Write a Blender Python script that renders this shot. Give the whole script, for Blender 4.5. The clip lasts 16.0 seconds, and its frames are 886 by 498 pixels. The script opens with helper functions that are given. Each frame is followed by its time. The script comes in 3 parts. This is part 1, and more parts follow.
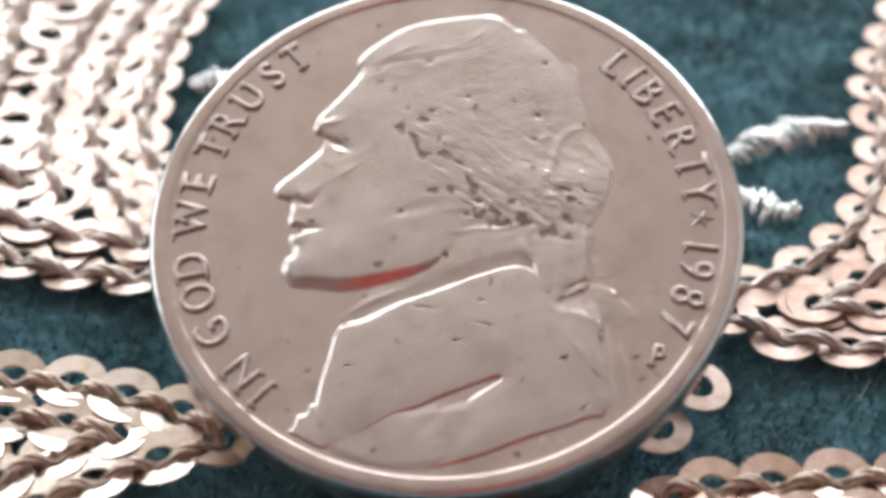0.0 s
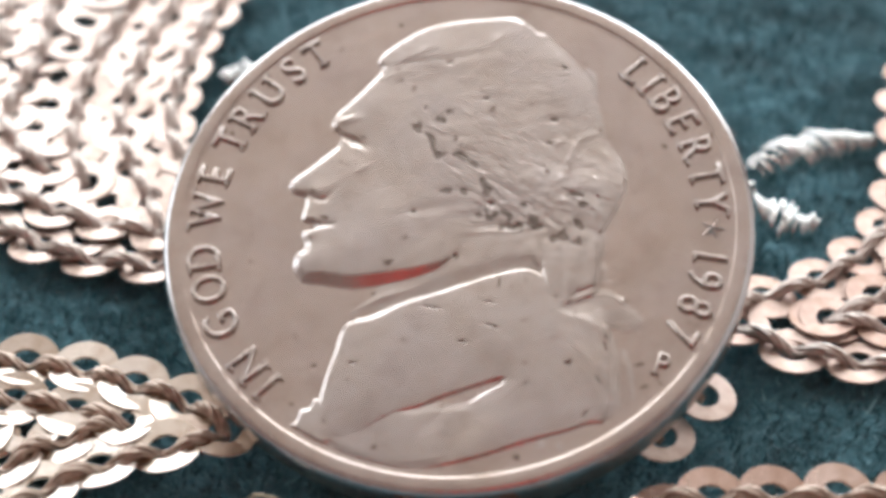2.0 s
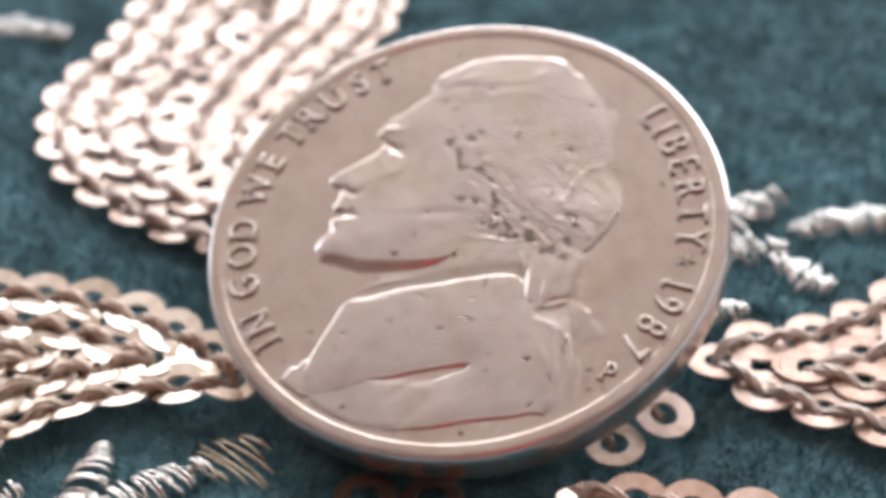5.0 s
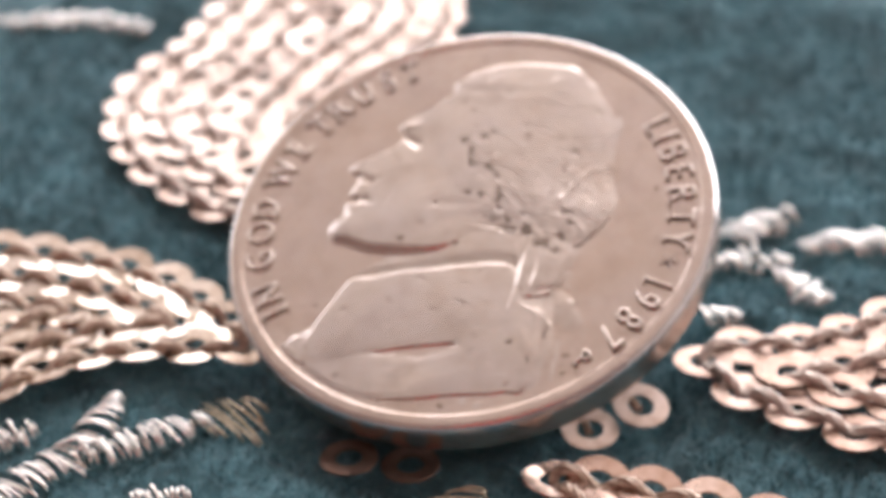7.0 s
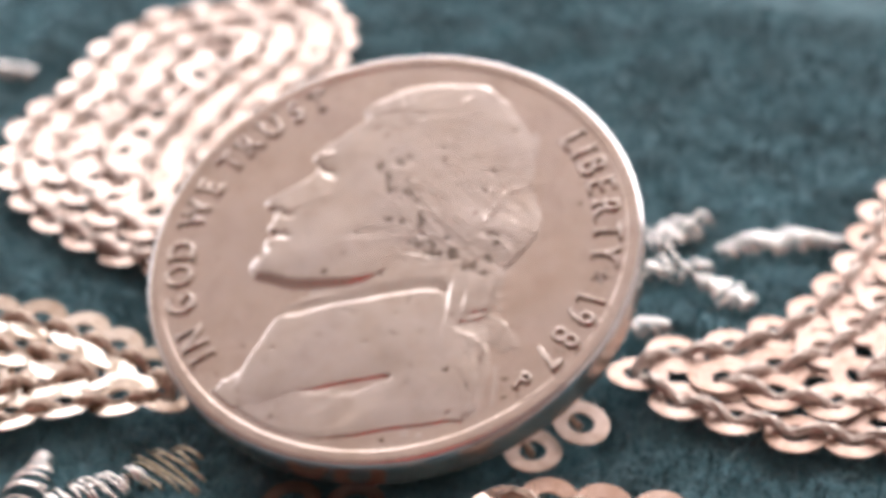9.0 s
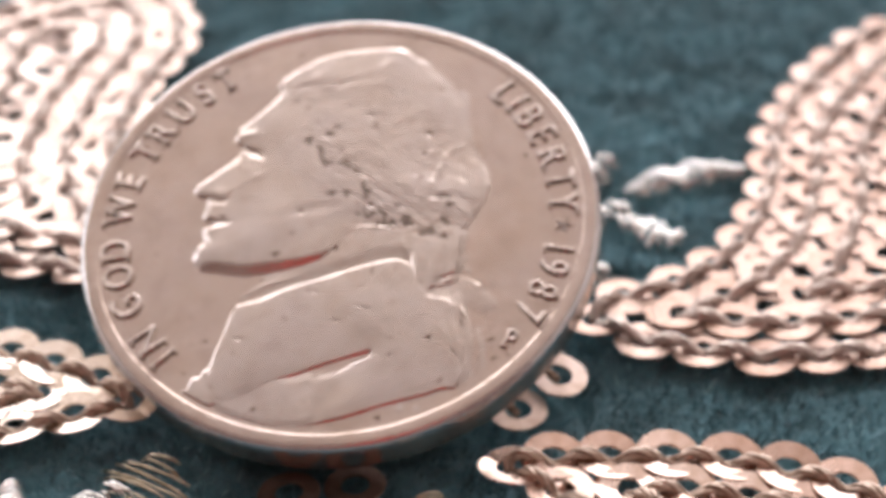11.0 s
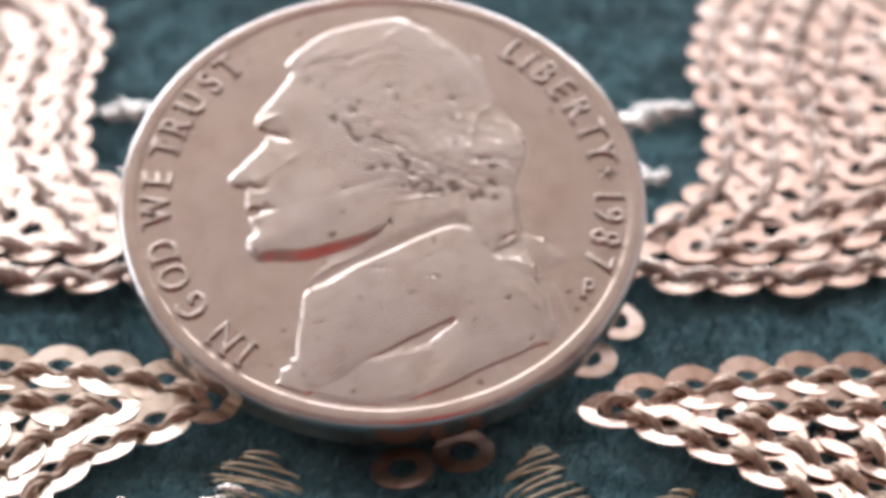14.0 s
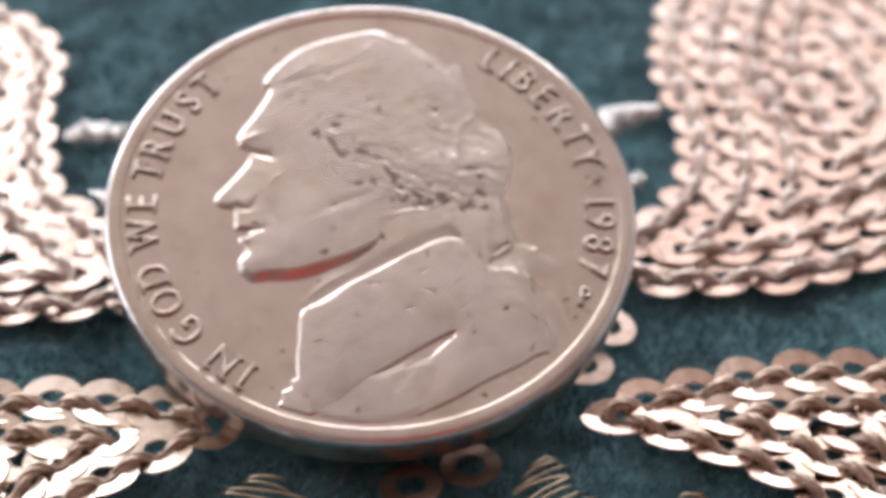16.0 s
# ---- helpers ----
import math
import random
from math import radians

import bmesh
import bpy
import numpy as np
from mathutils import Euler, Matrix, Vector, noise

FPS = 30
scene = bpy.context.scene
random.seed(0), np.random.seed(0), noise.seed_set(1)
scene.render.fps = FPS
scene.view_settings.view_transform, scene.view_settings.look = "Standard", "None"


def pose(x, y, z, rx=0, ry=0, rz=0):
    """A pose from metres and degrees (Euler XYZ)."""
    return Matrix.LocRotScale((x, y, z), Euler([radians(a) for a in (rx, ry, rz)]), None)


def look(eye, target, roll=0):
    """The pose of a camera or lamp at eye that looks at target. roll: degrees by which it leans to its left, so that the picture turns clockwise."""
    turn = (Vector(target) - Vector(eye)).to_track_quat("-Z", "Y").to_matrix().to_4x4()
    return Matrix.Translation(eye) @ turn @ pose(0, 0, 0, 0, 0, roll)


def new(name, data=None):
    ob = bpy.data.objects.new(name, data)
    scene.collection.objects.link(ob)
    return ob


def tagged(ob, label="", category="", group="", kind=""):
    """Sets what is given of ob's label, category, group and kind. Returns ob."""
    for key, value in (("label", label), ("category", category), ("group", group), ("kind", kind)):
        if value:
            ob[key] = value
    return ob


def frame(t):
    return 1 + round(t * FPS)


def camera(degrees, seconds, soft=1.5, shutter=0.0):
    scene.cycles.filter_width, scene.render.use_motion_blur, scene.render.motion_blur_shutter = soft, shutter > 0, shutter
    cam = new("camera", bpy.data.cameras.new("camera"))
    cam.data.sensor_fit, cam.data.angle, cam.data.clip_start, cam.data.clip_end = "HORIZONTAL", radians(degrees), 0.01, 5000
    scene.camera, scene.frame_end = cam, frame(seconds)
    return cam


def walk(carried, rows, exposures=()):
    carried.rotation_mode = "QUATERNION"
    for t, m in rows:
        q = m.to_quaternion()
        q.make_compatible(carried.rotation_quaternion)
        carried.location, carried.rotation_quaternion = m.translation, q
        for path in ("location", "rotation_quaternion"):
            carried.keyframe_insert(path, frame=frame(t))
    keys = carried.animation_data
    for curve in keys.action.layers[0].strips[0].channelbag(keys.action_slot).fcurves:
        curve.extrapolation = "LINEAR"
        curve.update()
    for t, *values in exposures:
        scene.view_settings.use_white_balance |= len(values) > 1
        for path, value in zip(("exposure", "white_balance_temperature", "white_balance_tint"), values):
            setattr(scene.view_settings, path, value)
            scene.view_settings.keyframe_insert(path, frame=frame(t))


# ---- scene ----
MM = 0.001
cam = camera(28.86, 16.0, soft=4.2)
cam.data.dof.use_dof, cam.data.dof.focus_distance, cam.data.dof.aperture_fstop = True, 0.0615, 54.0


def mm(p):
    return tuple(v * MM for v in p)


# seconds, eye and target in millimetres, roll in degrees
PATH = [
    (0, (2.62, -48.71, 42.20), (0.17, -1.65, 5.06), 0.35),
    (0.5, (2.62, -48.68, 42.15), (0.16, -1.68, 4.94), 0.29),
    (1, (2.50, -48.48, 42.38), (0.13, -1.76, 4.81), 0.45),
    (1.5, (2.63, -48.36, 42.64), (-0.02, -1.87, 4.80), 1.06),
    (2, (4.36, -48.68, 42.65), (-0.15, -1.95, 5.30), 0.84),
    (2.5, (6.97, -49.09, 43.10), (0.17, -2.61, 5.77), 0.54),
    (3, (8.88, -49.71, 43.28), (0.18, -3.29, 6.27), 0.39),
    (3.5, (11.94, -50.86, 43.60), (0.50, -4.61, 7.13), 0.27),
    (4, (14.06, -51.88, 43.69), (0.72, -5.74, 7.73), 0.09),
    (6.5, (25.64, -55.46, 44.45), (4.19, -10.16, 11.47), 0.15),
    (7, (26.64, -55.66, 44.47), (4.41, -10.93, 11.23), 0.03),
    (7.5, (26.90, -55.53, 44.33), (4.72, -10.77, 11.11), -0.42),
    (8, (26.11, -55.66, 44.54), (4.82, -10.59, 11.14), -0.58),
    (8.5, (25.03, -55.41, 44.32), (5.05, -9.63, 11.08), -0.70),
    (9, (23.68, -55.58, 44.32), (5.78, -8.68, 11.47), -0.91),
    (9.5, (21.08, -56.26, 44.13), (5.65, -8.54, 11.20), -0.77),
    (10, (18.13, -56.45, 43.94), (5.62, -7.87, 11.03), -0.64),
    (10.2, (16.84, -56.65, 43.64), (5.87, -7.75, 10.66), -0.54),
    (12.3, (5.39, -57.71, 42.78), (4.21, -8.44, 8.56), 0.42),
    (12.5, (4.42, -57.68, 43.03), (4.44, -8.32, 8.93), 0.58),
    (13, (1.18, -58.25, 42.87), (3.46, -8.77, 9.01), 0.90),
    (13.5, (-3.10, -58.34, 42.85), (1.82, -9.12, 8.90), 1.31),
    (14, (-5.30, -58.01, 42.71), (1.34, -9.12, 8.57), 1.66),
    (14.5, (-6.96, -57.25, 42.58), (1.21, -8.63, 8.38), 1.79),
    (15, (-7.16, -57.10, 42.54), (1.26, -8.59, 8.24), 1.63),
    (15.5, (-8.33, -56.62, 42.49), (1.06, -8.30, 8.18), 1.70),
    (16, (-8.92, -56.81, 42.61), (1.25, -8.39, 8.67), 1.71),
]
TONE = [(0, 0.25, 6350, 7), (4, 0.26, 6400, 9), (6.5, 0.44, 6900, 17), (8.5, 0.4, 6950, 18), (10, 0.35, 6950, 18), (12.5, 0.18, 6800, 16), (16, 0.24, 6650, 14)]
walk(cam, [(t, look(mm(eye), mm(target), roll)) for t, eye, target, roll in PATH], TONE)

# ---- light ----
world = bpy.data.worlds.new("sky")
world.use_nodes = True
scene.world = world
wn = world.node_tree.nodes
sky = wn.new("ShaderNodeTexSky")
sky.sky_type = "NISHITA"
sky.sun_disc = False
sky.sun_elevation, sky.sun_rotation = radians(35), radians(200)
wn["Background"].inputs["Strength"].default_value = 0.1
world.node_tree.links.new(sky.outputs["Color"], wn["Background"].inputs["Color"])

WIN = (-1.3, 1.02, 0.06, 1.62)      # north window opening: x from, x to, z from, z to
WEST = (0.15, 1.22, 0.2, 1.5)      # west window opening: y from, y to, z from, z to


def window_lamp(width, height, watts, eye, target):
    """The sky's light, laid into a window's opening."""
    lamp = bpy.data.lights.new("window_daylight", "AREA")
    lamp.shape, lamp.size, lamp.size_y = "RECTANGLE", width, height
    lamp.energy, lamp.color = watts, (1.0, 0.985, 0.99)
    new("window_daylight", lamp).matrix_world = look(eye, target)


mid_n, mid_w, up_n, up_w = (WIN[0] + WIN[1]) / 2, (WEST[0] + WEST[1]) / 2, (WIN[2] + WIN[3]) / 2, (WEST[2] + WEST[3]) / 2
window_lamp(WIN[1] - WIN[0], WIN[3] - WIN[2], 43.0, (mid_n, 1.33, up_n), (mid_n, 0, up_n))
window_lamp(WEST[1] - WEST[0], WEST[3] - WEST[2], 8.5, (-1.78, mid_w, up_w), (0, mid_w, up_w))


# ---- materials ----
def material(name, color, rough=0.5, metal=0.0):
    m = bpy.data.materials.new(name)
    m.use_nodes = True
    b = m.node_tree.nodes["Principled BSDF"]
    b.inputs["Base Color"].default_value = (*color, 1)
    b.inputs["Roughness"].default_value = rough
    b.inputs["Metallic"].default_value = metal
    return m, m.node_tree, b


def noise_node(tree, scale, detail=4.0, rough=0.55):
    """Noise over object coordinates; scale in cells per metre."""
    co = tree.nodes.new("ShaderNodeTexCoord")
    n = tree.nodes.new("ShaderNodeTexNoise")
    n.inputs["Scale"].default_value = scale
    n.inputs["Detail"].default_value = detail
    n.inputs["Roughness"].default_value = rough
    tree.links.new(co.outputs["Object"], n.inputs["Vector"])
    return n.outputs["Fac"]


def ramp(tree, fac, stops):
    r = tree.nodes.new("ShaderNodeValToRGB")
    while len(r.color_ramp.elements) < len(stops):
        r.color_ramp.elements.new(0.5)
    for e, (p, c) in zip(r.color_ramp.elements, stops):
        e.position, e.color = p, (*c, 1)
    tree.links.new(fac, r.inputs["Fac"])
    return r.outputs["Color"]


def bump(tree, b, fac, strength, distance):
    n = tree.nodes.new("ShaderNodeBump")
    n.inputs["Strength"].default_value = strength
    n.inputs["Distance"].default_value = distance
    tree.links.new(fac, n.inputs["Height"])
    tree.links.new(n.outputs["Normal"], b.inputs["Normal"])


def mixed(tree, fac, a, b, mode="MIX"):
    n = tree.nodes.new("ShaderNodeMix")
    n.data_type, n.blend_type = "RGBA", mode
    for sock, v in ((n.inputs[0], fac), (n.inputs[6], a), (n.inputs[7], b)):
        if isinstance(v, bpy.types.NodeSocket):
            tree.links.new(v, sock)
        else:
            sock.default_value = v
    return n.outputs[2]


def rough_from(tree, b, fac, lo, hi):
    r = tree.nodes.new("ShaderNodeMapRange")
    r.inputs["To Min"].default_value, r.inputs["To Max"].default_value = lo, hi
    tree.links.new(fac, r.inputs["Value"])
    tree.links.new(r.outputs["Result"], b.inputs["Roughness"])


# worn cupronickel: broad toning, dark specks, fine handling relief
def nickel(name, low, high, smooth=0.17, dull=0.28, stained=1.0):
    m, t, b = material(name, high, 0.3, 0.85)
    toning = ramp(t, noise_node(t, 260, 3), [(0.3, low), (0.7, high)])
    specks = ramp(t, noise_node(t, 1700, 2, 0.4), [(0.24, (0.42, 0.37, 0.34)), (0.31, (1, 1, 1))])
    stain = ramp(t, noise_node(t, 230, 5, 0.65), [(0.38, (1.0, 0.99, 0.995)), (0.5, (0.99, 0.97, 0.945)), (0.64, (0.93, 0.885, 0.83))])
    film = ramp(t, noise_node(t, 700, 5, 0.7), [(0.34, (0.9, 0.885, 0.88)), (0.52, (1.02, 1.02, 1.02))])
    t.links.new(mixed(t, 1.0, mixed(t, 1.0, mixed(t, stained, toning, stain, "MULTIPLY"), film, "MULTIPLY"), specks, "MULTIPLY"), b.inputs["Base Color"])
    rough_from(t, b, noise_node(t, 900, 4), smooth, dull)
    fine, broad = noise_node(t, 2600, 6, 0.65), noise_node(t, 520, 3)
    both = t.nodes.new("ShaderNodeMath")
    both.operation = "MULTIPLY_ADD"
    both.inputs[1].default_value = 2.2
    t.links.new(broad, both.inputs[0])
    t.links.new(fine, both.inputs[2])
    bump(t, b, both.outputs[0], 0.3, 0.00005)
    return m


NICKEL = nickel("worn_nickel", (0.54, 0.467, 0.42), (0.645, 0.57, 0.532))
DARK_NICKEL = nickel("dark_nickel", (0.25, 0.22, 0.2), (0.34, 0.305, 0.28))
RIM = nickel("polished_rim", (0.615, 0.615, 0.625), (0.725, 0.73, 0.74), 0.09, 0.17, 0.2)
NICKEL_WORN = nickel("rubbed_nickel", (0.6, 0.553, 0.525), (0.665, 0.62, 0.595))

# foil of the sequins, each a little different
def foil(name, low, mid, high, smooth, dull):
    m, t, b = material(name, mid, 0.3, 1.0)
    info = t.nodes.new("ShaderNodeObjectInfo")
    tint = ramp(t, info.outputs["Random"], [(0.0, low), (0.5, mid), (1.0, high)])
    tarnish = ramp(t, noise_node(t, 1200, 3), [(0.3, (0.75, 0.69, 0.63)), (0.6, (1, 1, 1))])
    t.links.new(mixed(t, 1.0, tint, tarnish, "MULTIPLY"), b.inputs["Base Color"])
    rough_from(t, b, noise_node(t, 1500, 3), smooth, dull)
    bump(t, b, noise_node(t, 900, 3), 0.3, 0.00008)
    return m


ROSE = foil("rose_gold_foil", (0.55, 0.41, 0.35), (0.61, 0.475, 0.415), (0.675, 0.555, 0.495), 0.5, 0.66)
CHAMPAGNE = foil("champagne_foil", (0.6, 0.515, 0.44), (0.72, 0.64, 0.56), (0.82, 0.755, 0.69), 0.18, 0.3)
BLUSH = foil("blush_foil", (0.58, 0.42, 0.35), (0.68, 0.52, 0.45), (0.78, 0.64, 0.57), 0.2, 0.32)
PALE = foil("pale_rose_foil", (0.53, 0.43, 0.38), (0.615, 0.51, 0.455), (0.7, 0.605, 0.55), 0.36, 0.52)
# foil for rings by the coin, its shade put into the colour
SHADED_FOIL = foil("shaded_copper_foil", (0.18, 0.122, 0.1), (0.23, 0.157, 0.13), (0.28, 0.19, 0.16), 0.34, 0.48)

CORD, ct, cb = material("brown_cord", (0.3, 0.2, 0.15), 0.55, 0.0)
ct.links.new(ramp(ct, noise_node(ct, 2500, 4), [(0.3, (0.33, 0.24, 0.18)), (0.7, (0.72, 0.6, 0.5))]), cb.inputs["Base Color"])
cb.inputs["Sheen Weight"].default_value = 0.3
cb.inputs["Roughness"].default_value = 0.25
cb.inputs["Metallic"].default_value = 0.5
bump(ct, cb, noise_node(ct, 6000, 3), 0.6, 0.00008)

CORD_PALE, qt, qb = material("pale_mauve_cord", (0.6, 0.5, 0.46), 0.3, 0.5)
qt.links.new(ramp(qt, noise_node(qt, 2500, 4), [(0.3, (0.52, 0.44, 0.39)), (0.7, (0.8, 0.72, 0.66))]), qb.inputs["Base Color"])
bump(qt, qb, noise_node(qt, 6000, 3), 0.5, 0.00008)

SILVER, st, sb = material("metallic_thread", (0.8, 0.8, 0.78), 0.2, 1.0)
st.links.new(ramp(st, noise_node(st, 700, 2), [(0.35, (0.8, 0.79, 0.76)), (0.65, (0.95, 0.95, 0.93))]), sb.inputs["Base Color"])
bump(st, sb, noise_node(st, 5000, 3), 0.5, 0.00006)

BRASS, bt, bb = material("gold_thread", (0.66, 0.54, 0.36), 0.33, 1.0)
bt.links.new(ramp(bt, noise_node(bt, 900, 2), [(0.35, (0.5, 0.41, 0.29)), (0.65, (0.82, 0.74, 0.6))]), bb.inputs["Base Color"])
bump(bt, bb, noise_node(bt, 5000, 3), 0.5, 0.00006)


def velvet(name, scale):
    m, t, b = material(name, (0.02, 0.09, 0.11), 0.85)
    patch = ramp(t, noise_node(t, 260, 5, 0.6), [(0.34, (0.034, 0.125, 0.158)), (0.66, (0.095, 0.26, 0.315))])
    fuzz = ramp(t, noise_node(t, scale, 4, 0.7), [(0.3, (0.72, 0.72, 0.72)), (0.7, (1.2, 1.2, 1.2))])
    t.links.new(mixed(t, 1.0, patch, fuzz, "MULTIPLY"), b.inputs["Base Color"])
    b.inputs["Sheen Weight"].default_value = 0.3
    b.inputs["Sheen Roughness"].default_value = 0.4
    b.inputs["Sheen Tint"].default_value = (0.6, 0.8, 0.85, 1)
    bump(t, b, noise_node(t, scale, 5, 0.7), 0.9, 0.0004)
    return m


VELVET = velvet("teal_velvet", 1800)
PILE, pt_, pb = material("velvet_fibre", (0.012, 0.065, 0.075), 0.6)
pgeo = pt_.nodes.new("ShaderNodeNewGeometry")
pt_.links.new(ramp(pt_, pgeo.outputs["Random Per Island"], [(0.0, (0.045, 0.148, 0.182)), (0.6, (0.065, 0.208, 0.255)), (0.85, (0.1, 0.27, 0.325)), (1.0, (0.24, 0.46, 0.53))]), pb.inputs["Base Color"])
nap_patch = ramp(pt_, noise_node(pt_, 260, 5, 0.6), [(0.34, (0.6, 0.6, 0.6)), (0.66, (1.6, 1.5, 1.45))])
pt_.links.new(mixed(pt_, 1.0, pb.inputs["Base Color"].links[0].from_socket, nap_patch, "MULTIPLY"), pb.inputs["Base Color"])
pb.inputs["Sheen Weight"].default_value = 0.25
pb.inputs["Sheen Tint"].default_value = (0.8, 0.84, 0.87, 1)


def plaster(name, color):
    m, t, b = material(name, color, 0.9)
    dark = tuple(c * 0.9 for c in color)
    t.links.new(ramp(t, noise_node(t, 6, 5), [(0.3, dark), (0.7, color)]), b.inputs["Base Color"])
    bump(t, b, noise_node(t, 120, 4), 0.2, 0.002)
    return m


WALL = plaster("cream_plaster", (0.74, 0.69, 0.665))
WALL_DARK = plaster("dark_brown_plaster", (0.19, 0.125, 0.11))
# cloth of the added red stand-in that the coin reflects
RED_STAND_IN, kt, kb = material("red_stand_in_cloth", (0.66, 0.11, 0.1), 0.8)
kt.links.new(ramp(kt, noise_node(kt, 90, 5), [(0.3, (0.5, 0.035, 0.032)), (0.7, (0.7, 0.065, 0.055))]), kb.inputs["Base Color"])
bump(kt, kb, noise_node(kt, 900, 3), 0.3, 0.0006)
CEILING = plaster("ceiling_paint", (0.63, 0.59, 0.565))
WOOD, wt, wb = material("brown_wood", (0.25, 0.14, 0.08), 0.5)
wt.links.new(ramp(wt, noise_node(wt, 14, 6), [(0.3, (0.16, 0.085, 0.045)), (0.7, (0.32, 0.19, 0.11))]), wb.inputs["Base Color"])
PAINT, _, _ = material("white_frame_paint", (0.8, 0.8, 0.78), 0.4)


# ---- mesh helpers (millimetres in, metres out) ----
def mesh_from(name, verts, faces, mat, smooth=True, scale=MM):
    me = bpy.data.meshes.new(name)
    me.from_pydata((np.asarray(verts, float) * scale).tolist(), [], [tuple(int(i) for i in f) for f in faces])
    me.materials.append(mat)
    if smooth:
        me.polygons.foreach_set("use_smooth", [True] * len(me.polygons))
    me.update()
    return me


def part(name, me, parent, label="", kind=""):
    ob = new(name, me)
    ob.parent = parent
    return tagged(ob, label=label, kind=kind)


def boxes(name, spans, mat, bevel=0.0):
    """One mesh of boxes, each (x0, x1, y0, y1, z0, z1) in metres."""
    bm = bmesh.new()
    for x0, x1, y0, y1, z0, z1 in spans:
        v = [bm.verts.new(p) for p in ((x0, y0, z0), (x1, y0, z0), (x1, y1, z0), (x0, y1, z0), (x0, y0, z1), (x1, y0, z1), (x1, y1, z1), (x0, y1, z1))]
        for f in ((3, 2, 1, 0), (4, 5, 6, 7), (0, 1, 5, 4), (1, 2, 6, 5), (2, 3, 7, 6), (3, 0, 4, 7)):
            bm.faces.new([v[i] for i in f])
    if bevel:
        bmesh.ops.bevel(bm, geom=bm.edges[:], offset=bevel, segments=2, affect="EDGES", profile=0.5)
    me = bpy.data.meshes.new(name)
    bm.to_mesh(me)
    bm.free()
    me.materials.append(mat)
    return me


def spline(points, per=8, closed=True):
    """Catmull-Rom through the control points."""
    p = np.array(points, float)
    n = len(p)
    out = []
    for i in range(n if closed else n - 1):
        if closed:
            a, b, c, d = p[i - 1], p[i], p[(i + 1) % n], p[(i + 2) % n]
        else:
            a, b, c, d = p[max(i - 1, 0)], p[i], p[i + 1], p[min(i + 2, n - 1)]
        for k in range(per):
            t = k / per
            out.append(0.5 * (2 * b + (c - a) * t + (2 * a - 5 * b + 4 * c - d) * t * t + (3 * b - a - 3 * c + d) * t ** 3))
    if not closed:
        out.append(p[-1])
    return np.array(out)


def even(line, step):
    """Points at equal steps along a polyline."""
    seg = np.linalg.norm(np.diff(line, axis=0), axis=1)
    s = np.r_[0, np.cumsum(seg)]
    n = max(2, int(round(s[-1] / step)) + 1)
    q = np.linspace(0, s[-1], n)
    return np.stack([np.interp(q, s, line[:, k]) for k in range(line.shape[1])], 1)


def tubes(name, lines, radius, mat, sides=6, taper=None):
    """Round strands along 3D lines, joined."""
    verts, faces = [], []
    for line in lines:
        line = np.asarray(line, float)
        tan = np.gradient(line, axis=0)
        tan /= np.linalg.norm(tan, axis=1)[:, None] + 1e-9
        side = np.cross(tan, (0, 0, 1.0))
        side /= np.linalg.norm(side, axis=1)[:, None] + 1e-9
        up = np.cross(side, tan)
        base = len(verts)
        for i, c in enumerate(line):
            r = radius * (taper(i / (len(line) - 1)) if taper else 1)
            for k in range(sides):
                a = 2 * math.pi * k / sides
                verts.append(c + r * (math.cos(a) * side[i] + math.sin(a) * up[i]))
        for i in range(len(line) - 1):
            for k in range(sides):
                a, b = base + i * sides + k, base + i * sides + (k + 1) % sides
                faces.append((a, b, b + sides, a + sides))
        faces.append([base + k for k in range(sides)][::-1])
        faces.append([len(verts) - sides + k for k in range(sides)])
    return mesh_from(name, verts, faces, mat)


def signed_distance(poly, x, y):
    """Distance of the points to a closed outline, positive inside."""
    a, b = poly, np.roll(poly, -1, 0)
    best = np.full(x.shape, 1e9)
    inside = np.zeros(x.shape, bool)
    for (ax, ay), (bx, by) in zip(a, b):
        dx, dy = bx - ax, by - ay
        t = np.clip(((x - ax) * dx + (y - ay) * dy) / (dx * dx + dy * dy + 1e-12), 0, 1)
        best = np.minimum(best, (x - ax - t * dx) ** 2 + (y - ay - t * dy) ** 2)
        cross = (ay > y) != (by > y)
        if dy:
            inside ^= cross & (x < ax + (y - ay) * dx / dy)
    return np.where(inside, 1, -1) * np.sqrt(best)


def step01(v):
    v = np.clip(v, 0, 1)
    return v * v * (3 - 2 * v)


# ---- the room round the table ----
RX0, RX1, RY0, RY1, RZ0, RZ1 = -1.8, 1.6, -0.7, 1.35, -0.75, 1.75
x0, x1, z0, z1 = WIN
tagged(new("floor", boxes("floor", [(RX0, RX1, RY0, RY1, RZ0 - 0.1, RZ0)], WOOD)), "brown wooden floor of the room", "floor", kind="structure")
tagged(new("ceiling", boxes("ceiling", [(RX0, RX1, RY0, RY1, RZ1, RZ1 + 0.1)], CEILING)), "pale painted ceiling of the room", "ceiling", kind="structure")
tagged(new("wall_north", boxes("wall_north", [(RX0, x0, RY1, RY1 + 0.15, RZ0, RZ1), (x1, RX1, RY1, RY1 + 0.15, RZ0, RZ1), (x0, x1, RY1, RY1 + 0.15, RZ0, z0), (x0, x1, RY1, RY1 + 0.15, z1, RZ1)], WALL)), "cream plaster wall with a window opening", "wall", kind="structure")
# unseen south wall, set near and dark to hold light off the coin's front
tagged(new("wall_south", boxes("wall_south", [(RX0, RX1, RY0 - 0.15, RY0, RZ0, RZ1)], WALL_DARK)), "unseen dark brown wall added close behind the camera to darken the front", "wall", kind="structure")
